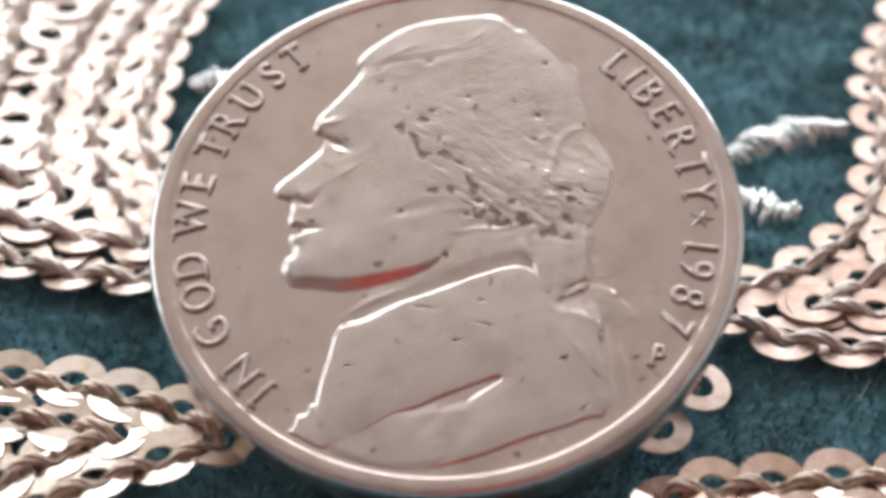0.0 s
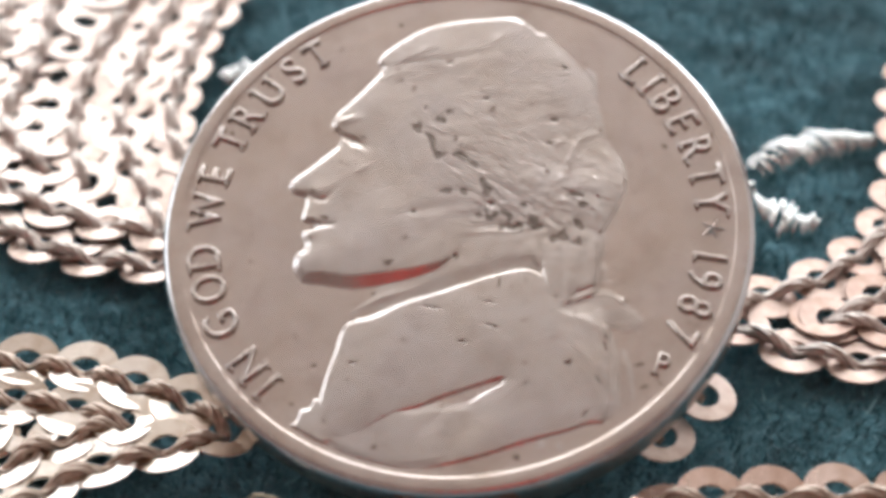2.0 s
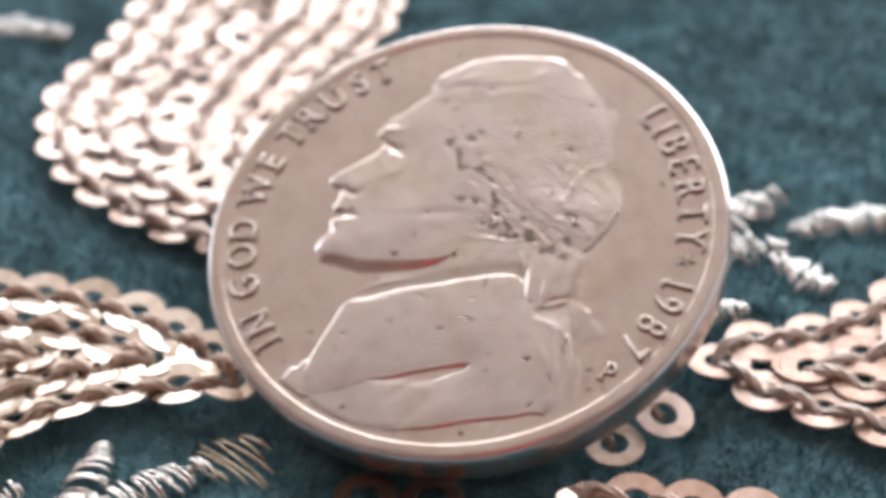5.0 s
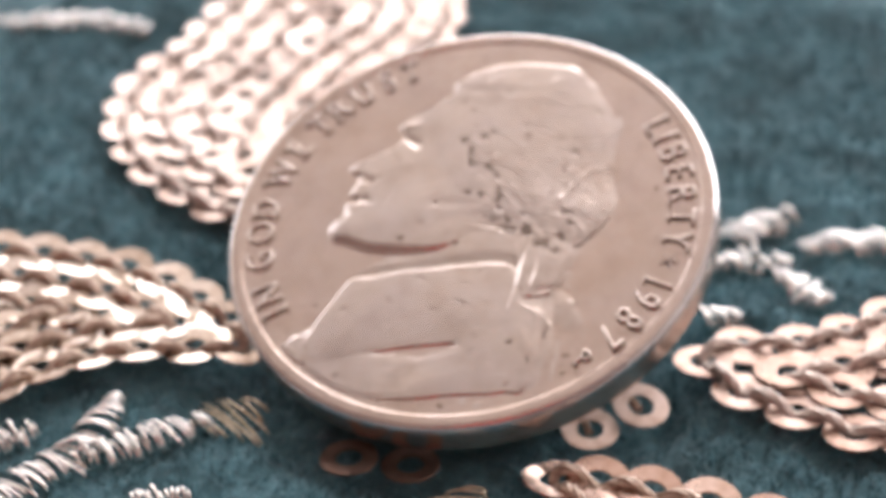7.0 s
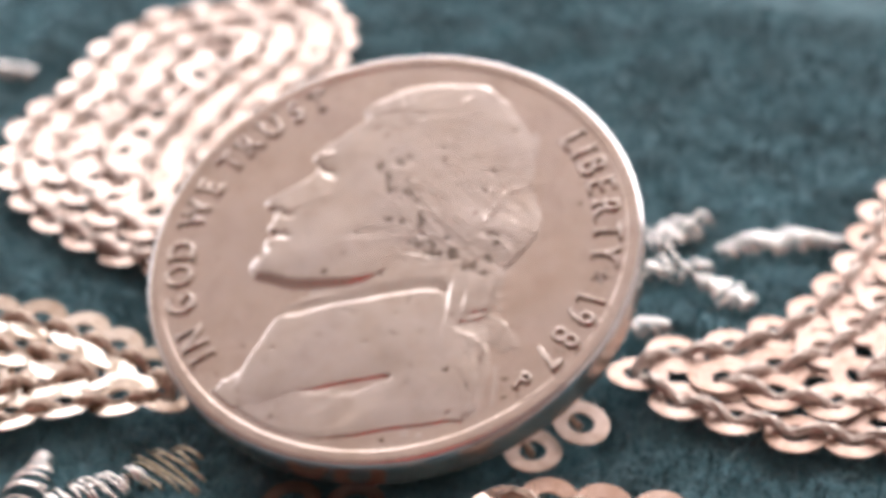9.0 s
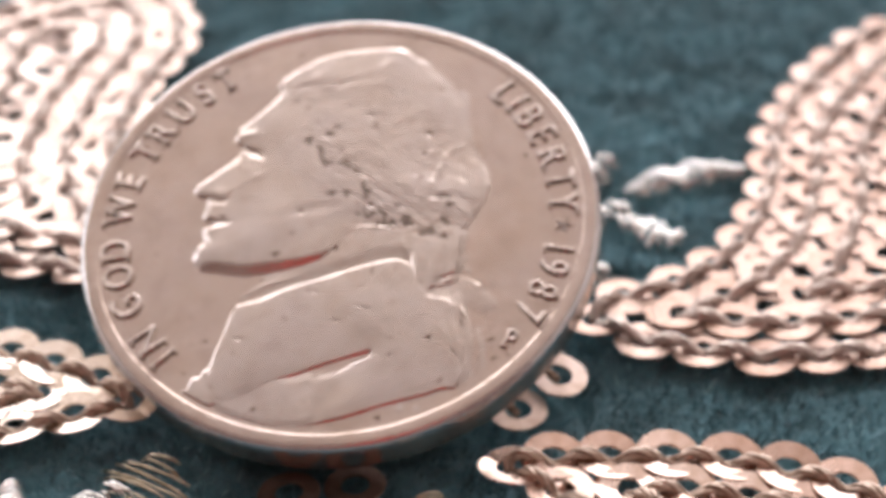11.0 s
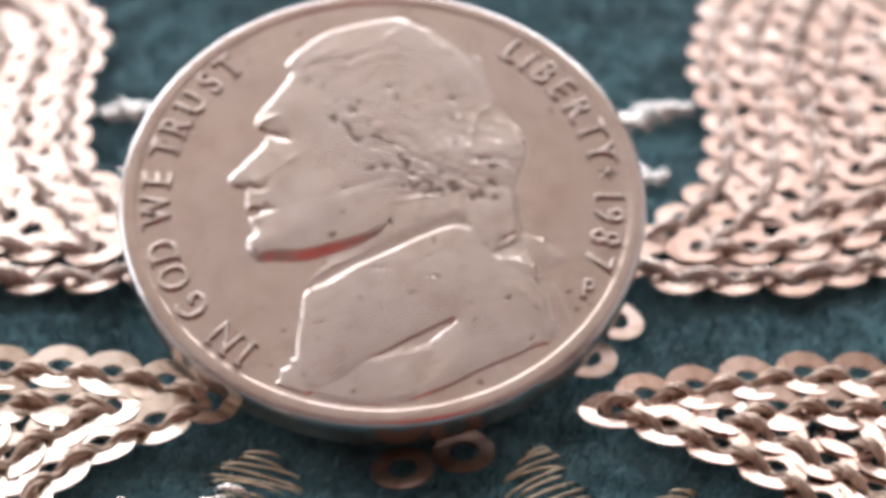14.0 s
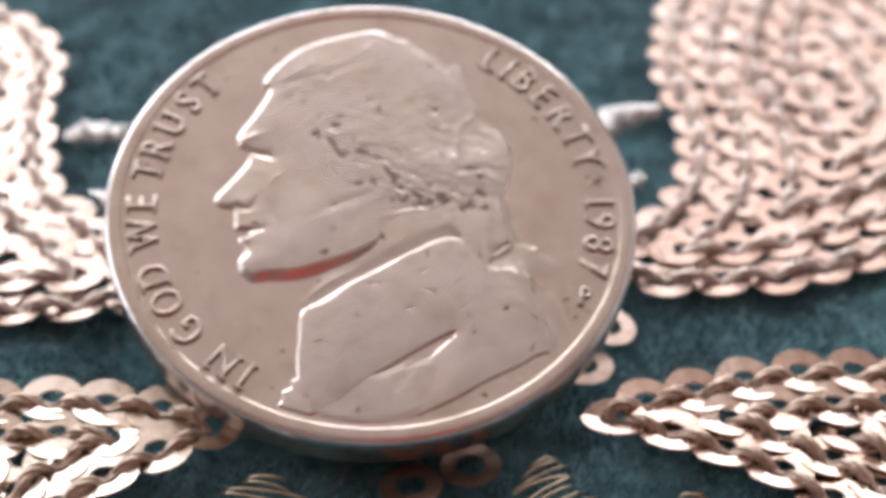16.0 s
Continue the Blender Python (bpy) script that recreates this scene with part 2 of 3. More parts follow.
tagged(new("wall_west", boxes("wall_west", [(RX0 - 0.15, RX0, RY0, WEST[0], RZ0, RZ1), (RX0 - 0.15, RX0, WEST[1], RY1, RZ0, RZ1), (RX0 - 0.15, RX0, WEST[0], WEST[1], RZ0, WEST[2]), (RX0 - 0.15, RX0, WEST[0], WEST[1], WEST[3], RZ1)], WALL)), "cream plaster wall with a window opening", "wall", kind="structure")
tagged(new("wall_east", boxes("wall_east", [(RX1, RX1 + 0.15, RY0, RY1, RZ0, RZ1)], WALL)), "cream plaster wall", "wall", kind="structure")
window = tagged(new("window_1"), "white framed window in the cream wall", "window", kind="structure")
window.location = (0, RY1, 0)
part("window_frame", boxes("window_frame", [(x0, x0 + 0.05, 0.04, 0.1, z0, z1), (x1 - 0.05, x1, 0.04, 0.1, z0, z1), (x0 + 0.05, x1 - 0.05, 0.04, 0.1, z0, z0 + 0.05), (x0 + 0.05, x1 - 0.05, 0.04, 0.1, z1 - 0.05, z1)], PAINT, 0.004), window)

side = tagged(new("window_2"), "white framed side window in the cream wall", "window", kind="structure")
side.location = (RX0, 0, 0)
y0, y1, z0, z1 = WEST
part("window_frame", boxes("window_frame", [(-0.1, -0.04, y0, y0 + 0.05, z0, z1), (-0.1, -0.04, y1 - 0.05, y1, z0, z1), (-0.1, -0.04, y0 + 0.05, y1 - 0.05, z0, z0 + 0.05), (-0.1, -0.04, y0 + 0.05, y1 - 0.05, z1 - 0.05, z1)], PAINT, 0.004), side)

# unseen red cloth hung as a stand-in, only for the coin's red glints
curtain = tagged(new("curtain"), "unseen red cloth added as a stand-in to give the coin its red glints", "curtain")
curtain.location = (0.08, RY0 + 0.045, 0.4)
cols, rows = 90, 8
kv = [(-0.13 + 0.26 * i / cols, 0.022 * math.sin(i * 0.56) * (0.6 + 0.4 * j / rows) + side_y, 1.25 * (1 - j / rows)) for side_y in (0.0, -0.004) for j in range(rows + 1) for i in range(cols + 1)]
kf, half = [], (cols + 1) * (rows + 1)
for j in range(rows):
    for i in range(cols):
        a = j * (cols + 1) + i
        kf.append((a, a + cols + 1, a + cols + 2, a + 1))
        kf.append((half + a, half + a + 1, half + a + cols + 2, half + a + cols + 1))
part("cloth", mesh_from("cloth", kv, kf, RED_STAND_IN, True, 1.0), curtain)
rod = tubes("rod", [[(-180 + 36 * i, 0, 1262) for i in range(11)]], 9, WOOD, 12)
part("rod", rod, curtain, "brown wooden rod of the added red cloth")
for lx in (-0.15, 0.15):
    part("bracket", boxes("bracket", [(lx - 0.008, lx + 0.008, -0.045, 0.0, 1.255, 1.269)], WOOD, 0.002), curtain)

table = tagged(new("table"), "brown wooden table under the velvet cloth", "table")
table.location = (0, 0, RZ0)
TOP = -0.0036 - RZ0
part("tabletop", boxes("tabletop", [(-0.6, 0.6, -0.45, 0.45, TOP - 0.03, TOP)], WOOD, 0.003), table)
for lx in (-0.55, 0.55):
    for ly in (-0.4, 0.4):
        part("leg", boxes("leg", [(lx - 0.03, lx + 0.03, ly - 0.03, ly + 0.03, 0, TOP - 0.0305)], WOOD, 0.004), table)


# ---- outlines of the embroidery, in millimetres ----
PETALS = [
    ([(10.6, 1.6), (11.6, 2.9), (13.4, 3.9), (15.1, 5.4), (16.6, 7.4), (17.5, 9.6), (18.1, 12.0), (18.4, 14.4), (18.5, 17.0), (19.0, 19.4), (19.9, 21.8), (21.3, 25.0), (23.8, 29.0), (28.0, 32.0), (33.0, 31.0), (36.0, 26.0), (37.0, 18.0), (35.4, 10.0), (31.6, 5.0), (26.0, 1.9), (21.4, 0.4), (18.2, -0.3), (15.9, -0.4), (13.6, -0.1), (11.6, 0.6)],
     "broad rose-gold sequin petal sewn on teal velvet with brown cord", 2.1, (0, 0), 0),
    ([(-9.6, 2.6), (-10.2, 5.2), (-11.7, 8.0), (-13.0, 10.4), (-13.7, 12.9), (-13.85, 15.8), (-13.8, 18.4), (-13.5, 21.0), (-13.4, 24.2), (-14.8, 28.0), (-17.5, 30.0), (-21.5, 28.0), (-25.0, 24.4), (-25.4, 19.8), (-24.7, 16.2), (-25.0, 13.3), (-24.8, 10.8), (-23.8, 8.2), (-22.1, 6.1), (-20.0, 4.4), (-17.6, 3.3), (-15.4, 2.5), (-12.6, 2.1)],
     "broad shining sequin petal in rose gold on teal velvet", 2.08, (9, 10, 9), 0),
    ([(-7.3, -6.7), (-9.0, -5.3), (-11.3, -4.6), (-13.7, -4.1), (-16.2, -4.1), (-18.8, -4.6), (-21.6, -5.7), (-25.0, -8.4), (-26.0, -12.4), (-23.0, -16.0), (-18.5, -17.0), (-15.6, -15.0), (-14.2, -12.4), (-12.9, -10.2), (-11.4, -9.0), (-9.3, -7.9)],
     "lower rose-gold sequin petal with bright crescent edges on teal velvet", 1.85, (4, 3, 3), 1.0),
    ([(7.9, -8.3), (10.0, -7.9), (12.3, -7.5), (14.8, -7.2), (17.6, -7.4), (21.0, -8.3), (23.6, -11.2), (24.2, -15.2), (21.5, -18.4), (17.8, -17.8), (15.2, -14.9), (13.4, -12.5), (11.9, -11.1), (9.9, -9.7)],
     "lower copper-toned sequin petal with a pointed tip on teal velvet", 1.85, (8, 7, 7), 11.6),
]
SILVER_LEAVES = [
    ([(11.8, 12.0), (13.2, 13.6), (15.0, 14.5), (17.0, 14.8)], 2.3),
    ([(11.3, 9.4), (12.4, 9.3), (14.2, 8.2)], 2.4),
    ([(8.4, 9.0), (9.8, 10.2), (11.6, 10.7)], 1.9),
    ([(8.6, 11.6), (9.2, 13.2), (10.4, 14.4)], 3.0),
    ([(9.2, 4.8), (10.0, 5.3), (10.9, 5.6)], 2.2),
    ([(-12.2, 16.4), (-11.0, 17.0), (-9.4, 16.6)], 2.3),
    ([(-11.6, 10.2), (-10.6, 10.6), (-9.4, 10.4)], 2.0),
    ([(-37.5, 14.2), (-34.7, 16.4), (-31.5, 17.4), (-28.6, 17.4)], 2.2),
    ([(-11.2, -19.5), (-10.7, -17.2), (-10.1, -15.4), (-10.1, -13.6), (-10.4, -11.6)], 2.4),
    ([(-9.8, -15.2), (-8.4, -13.6), (-7.1, -11.9), (-6.3, -11.0)], 2.1),
    ([(-13.6, -16.4), (-12.9, -15.4), (-12.3, -14.6)], 1.9),
    ([(-6.2, -16.4), (-5.3, -15.6), (-4.4, -15.2)], 1.7),
]
GOLD_LEAVES = [
    ([(-6.4, -11.2), (-5.9, -10.6), (-5.4, -9.9), (-5.3, -8.9)], 2.6, (1.0, -0.4)),
    ([(5.8, -13.0), (5.0, -11.8), (4.8, -10.8), (5.1, -9.6)], 2.6, (1.0, 0.4)),
    ([(9.0, -13.4), (9.7, -12.8), (10.4, -12.3)], 1.4, (1.0, -0.3)),
]


# ---- velvet cloth ----
def nap(x, y):
    """Height of the velvet in millimetres: plush between the stitched motifs, pressed down beside them."""
    x, y = np.asarray(x, float), np.asarray(y, float)
    plush = np.array([0.26 * noise.noise((a * 0.16, b * 0.16, 0.3)) + 0.22 * noise.noise((a * 0.55, b * 0.55, 4.1)) + 0.2 * noise.noise((a * 1.5, b * 1.5, 7.7)) for a, b in zip(x, y)])
    near = np.full(x.shape, 9.0)
    for outline, *_ in PETALS:
        near = np.minimum(near, np.abs(signed_distance(spline(outline, 3), x, y)) - 0.9)
    for spine, width, *_ in SILVER_LEAVES + GOLD_LEAVES:
        for a, b in even(spline(spine, 4, False), 0.9):
            near = np.minimum(near, np.hypot(x - a, y - b) - 0.4 * width)
    pressed = 0.22 * np.exp(-(np.maximum(near, 0) / 0.85) ** 2)
    weighed = (0.5 + 0.6 * step01((2 - y) / 6)) * np.exp(-(np.maximum(np.hypot(x, y) - 10.3, 0) / 1.7) ** 2)      # round the coin
    return -0.6 + plush - np.maximum(pressed, weighed)


def axis_steps(lo, hi, far):
    fine = np.arange(lo, hi + 0.01, 0.4)
    grow = np.cumsum(0.5 * 1.32 ** np.arange(1, 22))
    return np.r_[(lo - grow[grow < far])[::-1], fine, hi + grow[grow < far]]


gx, gy = axis_steps(-42, 36, 380), axis_steps(-20, 50, 280)
nx = len(gx)
cx, cy = np.tile(gx, len(gy)), np.repeat(gy, nx)
cv = np.stack([cx, cy, nap(cx, cy)], 1)
cf = [(j * nx + i, j * nx + i + 1, (j + 1) * nx + i + 1, (j + 1) * nx + i) for j in range(len(gy) - 1) for i in range(nx - 1)]
sheet = mesh_from("velvet_cloth", cv, cf, VELVET)
cloth = tagged(new("velvet_cloth", sheet), "teal green velvet cloth with a soft uneven nap", "cloth", kind="structure")
thick = cloth.modifiers.new("thickness", "SOLIDIFY")
thick.thickness, thick.offset = 0.0008, -1

rng = np.random.default_rng(4)


# ---- sequin embroidery ----
OD, ID, TH = 1.3, 0.58, 0.09


def sequin_mesh(fold, mat):
    """A foil ring, creased along its row by the cord."""
    n = 24
    prof = [(ID, 0.0), (ID + 0.02, TH), (OD - 0.03, TH), (OD, 0.04), (OD - 0.03, 0.0)]
    verts, faces = [], []
    for k in range(n):
        a = 2 * math.pi * k / n
        verts += [(r * math.cos(a), r * math.sin(a), z - TH / 2 + fold * abs(r * math.sin(a))) for r, z in prof]
    m = len(prof)
    for k in range(n):
        for j in range(m):
            a, b = k * m + j, k * m + (j + 1) % m
            c, d = ((k + 1) % n) * m + (j + 1) % m, ((k + 1) % n) * m + j
            faces.append((d, c, b, a))
    return mesh_from("sequin", verts, faces, mat, False)


SEQUINS = [sequin_mesh(f, ROSE) for f in (0.02, 0.13)] + [sequin_mesh(f, CHAMPAGNE) for f in (0.12, 0.17, 0.23)] + [sequin_mesh(0.05, SHADED_FOIL), sequin_mesh(0.05, ROSE)] + [sequin_mesh(f, BLUSH) for f in (0.17, 0.23)] + [sequin_mesh(f, PALE) for f in (0.04, 0.07)]


def ring_at(parent, p, way, lean, climb, kind, size=1.0):
    """One sequin: way is the row's direction, lean lifts its left edge, climb its leading edge."""
    ob = new("sequin", SEQUINS[kind])
    ob.parent = parent
    turn = Matrix.Rotation(math.atan2(way[1], way[0]), 4, "Z") @ Matrix.Rotation(lean, 4, "X") @ Matrix.Rotation(climb, 4, "Y")
    ob.matrix_local = Matrix.Translation(Vector(p) * MM) @ turn @ Matrix.Scale(size, 4)
    return ob


def cord_lines(line, z, pitch, deep, radius=0.15):
    """Three strands laid round each other that dip into the holes of the sequins."""
    fine = even(line, 0.2)
    s = np.r_[0, np.cumsum(np.linalg.norm(np.diff(fine, axis=0), axis=1))]
    tan = np.gradient(fine, axis=0)
    tan /= np.linalg.norm(tan, axis=1)[:, None] + 1e-9
    side = np.stack([-tan[:, 1], tan[:, 0]], 1)
    wander = np.array([noise.noise((v * 0.7, line[0, 0], line[0, 1])) for v in s])
    out = []
    for ph in (0, 1.6, 3.1, 4.7):
        a = s * 2 * math.pi / 3.1 + ph + 1.5 * wander
        xy = fine + side * (radius * np.cos(a) + 0.12 * wander)[:, None]
        h = z + 0.3 - deep * (0.5 + 0.5 * np.cos(2 * math.pi * s / pitch)) ** 1.6 + radius * np.sin(a)
        out.append(np.c_[xy, h])
    return out


def inside_rows(outline, row_gap, rows_wanted=12):
    """The outline, drawn inwards row by row, as pieces of line."""
    loop = even(np.r_[spline(outline), spline(outline)[:1]], 0.35)[:-1]
    area = 0.5 * np.sum(loop[:, 0] * np.roll(loop[:, 1], -1) - np.roll(loop[:, 0], -1) * loop[:, 1])
    if area < 0:
        loop = loop[::-1]
    tan = np.roll(loop, -2, 0) - np.roll(loop, 2, 0)
    tan /= np.linalg.norm(tan, axis=1)[:, None]
    inward = np.stack([-tan[:, 1], tan[:, 0]], 1)
    pieces = []
    k, last = 0, False
    while not last and k < rows_wanted:
        d = k * row_gap
        q = loop + inward * d
        ok = signed_distance(loop, q[:, 0], q[:, 1]) > d - 0.18 if k else np.ones(len(q), bool)
        if ok.sum() < 9:
            # what is left in the middle takes one last short row
            d, last = d - 0.45 * row_gap, True
            q = loop + inward * d
            ok = signed_distance(loop, q[:, 0], q[:, 1]) > d - 0.12
            if not ok.any():
                break
        k += 1
        if ok.all():
            pieces.append((k, np.r_[q, q[:1]]))
            continue
        start = int(np.argmin(ok))
        ok, q = np.roll(ok, -start), np.roll(q, -start, 0)
        run = []
        for good, p in list(zip(ok, q)) + [(False, None)]:
            if good:
                run.append(p)
            elif run:
                if len(run) > 4:
                    pieces.append((k, np.array(run)))
                run = []
    return pieces


def apart_runs(line, laid, least=1.2):
    """The stretches of a row that keep clear of the rows laid before and of its own other side."""
    runs, run, own = [], [], []
    ring = np.hypot(*(line[0] - line[-1])) < 0.4
    for i, p in enumerate(line):
        other = [q for j, q in own if i - j > 12 and not (ring and len(line) - i + j < 12)]
        clear = (len(laid) == 0 or np.hypot(*(laid - p).T).min() > least) and (not other or np.hypot(*(np.array(other) - p).T).min() > least)
        if clear:
            run.append(p)
            own.append((i, p))
        if run and (not clear or i == len(line) - 1):
            if len(run) > 5:
                runs.append(np.array(run))
            run = []
    return runs, np.r_[laid, np.array([q for _, q in own]).reshape(-1, 2)]


def sequin_petal(outline, label, row_gap, folds, tip=0.0):
    thing = tagged(new("sequin_petal"), label, "sequin embroidery", group="sequin petals of the embroidered motif")
    base = np.mean(outline, axis=0)
    thing.location = (base[0] * MM, base[1] * MM, 0)
    taken, heading, laid = [], [], np.empty((0, 2))
    pitch = 2.15 if tip else 2.42
    for k, whole in inside_rows(outline, row_gap):
        runs, laid = apart_runs(whole - base, laid)
        for line in runs:
            spots = even(line, pitch)
            closed = np.hypot(*(line[0] - line[-1])) < 0.05
            step = np.linalg.norm(np.diff(line, axis=0), axis=1).sum() / (len(spots) - 1)
            ways = np.gradient(spots, axis=0)
            taken += list(spots)
            heading += list(ways)
            for p, w in list(zip(spots, ways))[:len(spots) - closed]:
                jx, jy, jz = rng.normal(0, 0.06, 3)
                # rings of the tip nearest the coin get the foil coloured as shaded
                kind = 5 if np.hypot(*(p + base)) < tip else folds[k % len(folds)]
                ring_at(thing, (p[0] + jx, p[1] + jy, (0.3 - 0.11 * k if tip else 0.12 + 0.07 * (-1) ** k) + 0.3 * jz), w, -radians(3 + rng.normal(0, 1.2 if folds[0] == 0 else 2.0)), radians(-3.5 + rng.normal(0, 1.5)), kind)
            part("stitching_cord", tubes("stitching_cord", cord_lines(line, 0.16, step, 0.6 if tip else 0.55), 0.12, CORD if tip else CORD_PALE), thing, "twisted brown stitching cord" if tip else "pale mauve stitching cord")
    # single sequins close the gaps between the rows
    edge = spline(outline) - base
    lo, hi = edge.min(0), edge.max(0)
    fx, fy = [a.ravel() for a in np.meshgrid(np.arange(lo[0], hi[0], 0.3), np.arange(lo[1], hi[1], 0.3))]
    keep = signed_distance(edge, fx, fy) > 0.3
    spare = np.stack([fx[keep], fy[keep]], 1)
    for _ in range(60):
        apart = np.linalg.norm(spare[:, None] - np.array(taken)[None], axis=2)
        gaps = apart.min(1)
        best = int(np.argmax(gaps))
        if gaps[best] < 1.35:
            break
        way = heading[int(np.argmin(apart[best]))]
        taken.append(spare[best])
        heading.append(way)
        ring_at(thing, (*spare[best], -0.1 if tip else 0.02), way, radians(rng.normal(-3, 3)), radians(rng.normal(-3, 2)), folds[0])
    return thing


for outline, label, gap, folds, tip in PETALS:
    sequin_petal(outline, label, gap, folds, tip)

# the padded middle of the motif, which props up the coin
rosette = tagged(new("sequin_rosette"), "padded middle of the motif with loose sequins, the front two coloured as shaded", "sequin embroidery")
pv, pf = [(0, 0, 2.65)], []
for j in range(1, 13):
    r = 7.3 * j / 12
    for k in range(32):
        a = 2 * math.pi * k / 32
        pv.append((r * math.cos(a), r * math.sin(a), 2.65 - 0.06 * r * r))
for k in range(32):
    pf.append((0, 1 + k, 1 + (k + 1) % 32))
    for j in range(11):
        a, b = 1 + j * 32 + k, 1 + j * 32 + (k + 1) % 32
        pf.append((a, a + 32, b + 32, b))
part("padding", mesh_from("padding", pv, pf, VELVET), rosette, "domed velvet padding")
# kind 5: the front rings, darkened in colour for the shade under the coin
for ang, r, z, tip, kind in ((-17, 9.85, 0.25, 12, 9), (-30.5, 9.24, -0.2, 5, 9), (-76.5, 9.85, -0.5, -2, 5), (-90.5, 10.3, -0.5, -2, 5)):
    a = radians(ang)
    ring_at(rosette, (r * math.cos(a), r * math.sin(a), z), (-math.sin(a), math.cos(a)), radians(tip), radians(-4), kind, 0.92)
    if kind == 5:
        continue
    inwards = np.array([((r - u) * math.cos(a + 0.02 * u), (r - u) * math.sin(a + 0.02 * u)) for u in np.linspace(0.0, 1.9, 8)])
    part("stitching_cord", tubes("stitching_cord", cord_lines(inwards, z - 0.25, 2.2, 0.3, 0.1), 0.09, CORD), rosette, "twisted brown stitching cord")


# ---- satin-stitched leaves in metallic thread ----
def thread_leaf(spine, width, mat, label, slant=0.4, gap=0.2, thick=0.075, arch=0.75, across_way=None, stray=0.12):
    """Strands laid side by side over a padded spine, leaning along it."""
    base = np.array(spine[0])
    thing = tagged(new("embroidered_leaf"), label, "embroidered leaf", group="metallic thread leaves")
    thing.location = (base[0] * MM, base[1] * MM, 0)
    line = even(spline(np.array(spine) - base, 10, False), gap)
    tan = np.gradient(line, axis=0)
    tan /= np.linalg.norm(tan, axis=1)[:, None]
    strands = []
    for i, (p, t) in enumerate(zip(line, tan)):
        u = i / (len(line) - 1)
        w = width * (0.35 + 0.65 * math.sin(math.pi * min(0.97, 0.12 + 0.8 * u))) * (1 + 0.12 * rng.normal())
        n = np.array((-t[1], t[0]))
        across = (np.array(across_way) if across_way else n + slant * t) + stray * rng.normal(size=2)
        rise = arch * (1 + 0.2 * rng.normal())
        v = np.linspace(-1, 1, 9)
        xy = p + np.outer(v * w / 2, across)
        strands.append(np.c_[xy, -0.8 + rise * np.sqrt(np.maximum(0, 1.02 - v * v)) + 0.05 * rng.normal()])
    for line in strands:
        part("strand", tubes("strand", [line], thick, mat, 5), thing)
    return thing


for spine, width in SILVER_LEAVES:
    thread_leaf(spine, 0.85 * width, SILVER, "silver metallic thread leaf in satin stitch on teal velvet", -0.25, 0.23, 0.075, 0.75)
for spine, width, way in GOLD_LEAVES:
    thread_leaf(spine, width, BRASS, "dull gold thread leaf in satin stitch on teal velvet", 0, 0.4, 0.07, 0.3, way, 0.1)


# ---- the coin ----
coin = tagged(new("coin"), "worn nickel coin with a relief bust, tilted on the embroidery", "coin")
coin.matrix_world = Matrix(((0.99893, -0.01745, -0.04294, 0.00010), (0.0, 0.92646, -0.37640, 0.0), (0.04635, 0.37599, 0.92546, 0.00518), (0, 0, 0, 1)))

prof = [(0.0, -1.62), (9.4, -1.62), (9.9, -1.74), (10.35, -1.76), (10.47, -1.72), (10.54, -1.6), (10.57, -1.4), (10.6, -0.8), (10.6, -0.42), (10.6, -0.22), (10.58, -0.13), (10.54, -0.065), (10.48, -0.02), (10.43, 0.015), (10.39, 0.03), (10.33, 0.039), (10.2, 0.04), (9.98, 0.04), (9.955, 0.034), (9.93, 0.018), (9.905, 0.002), (9.88, -0.006), (9.7, -0.01), (9.0, -0.015), (6.0, -0.03), (3.0, -0.04), (0.0, -0.04)]
rv, rf, N = [], [], 160
for k in range(N):
    a = 2 * math.pi * k / N
    rv += [(r * math.cos(a), r * math.sin(a), z) for r, z in prof[1:-1]]
m = len(prof) - 2
for k in range(N):
    for j in range(m - 1):
        rf.append((k * m + j, ((k + 1) % N) * m + j, ((k + 1) % N) * m + j + 1, k * m + j + 1))
rv += [(0, 0, prof[0][1]), (0, 0, prof[-1][1])]
for k in range(N):
    rf.append((len(rv) - 2, ((k + 1) % N) * m, k * m))
    rf.append((len(rv) - 1, k * m + m - 1, ((k + 1) % N) * m + m - 1))
disc = mesh_from("disc", rv, rf, NICKEL)
disc.materials.append(RIM)
disc.polygons.foreach_set("material_index", [int(math.hypot(p.center.x, p.center.y) > 10.36 * MM and p.center.z > -0.35 * MM) for p in disc.polygons])
part("disc", disc, coin, "nickel disc with a raised rubbed rim")

# the bust, a low relief of plain swelling shapes
HEAD = [(1.8, 9.05), (0.5, 8.98), (-0.9, 8.75), (-1.8, 8.45), (-2.6, 7.9), (-3.3, 7.25), (-3.55, 6.7), (-3.4, 6.3), (-4.15, 5.2), (-4.8, 4.4), (-4.97, 3.85), (-4.65, 3.3), (-4.7, 2.85), (-5.45, 2.05), (-6.2, 1.25), (-6.0, 0.75), (-5.55, 0.5), (-5.6, -0.1), (-5.5, -0.4), (-5.15, -0.5), (-5.5, -0.8), (-5.35, -1.4), (-5.6, -1.75), (-5.65, -2.25), (-5.4, -2.7), (-5.15, -2.9), (-4.3, -3.02), (-3.4, -3.08), (-2.5, -2.93), (-1.5, -2.7), (-0.4, -2.3), (0.3, -1.6), (0.75, -0.8), (1.4, -0.42), (2.5, -0.52), (2.85, -0.8), (3.25, -1.08), (3.8, -1.14), (4.15, -0.92), (4.5, -1.0), (5.25, -0.45), (5.6, 0.2), (6.0, 1.1), (6.1, 1.9), (6.0, 2.6), (5.6, 3.4), (5.3, 4.6), (4.9, 6.2), (4.0, 7.5), (2.9, 8.5)]
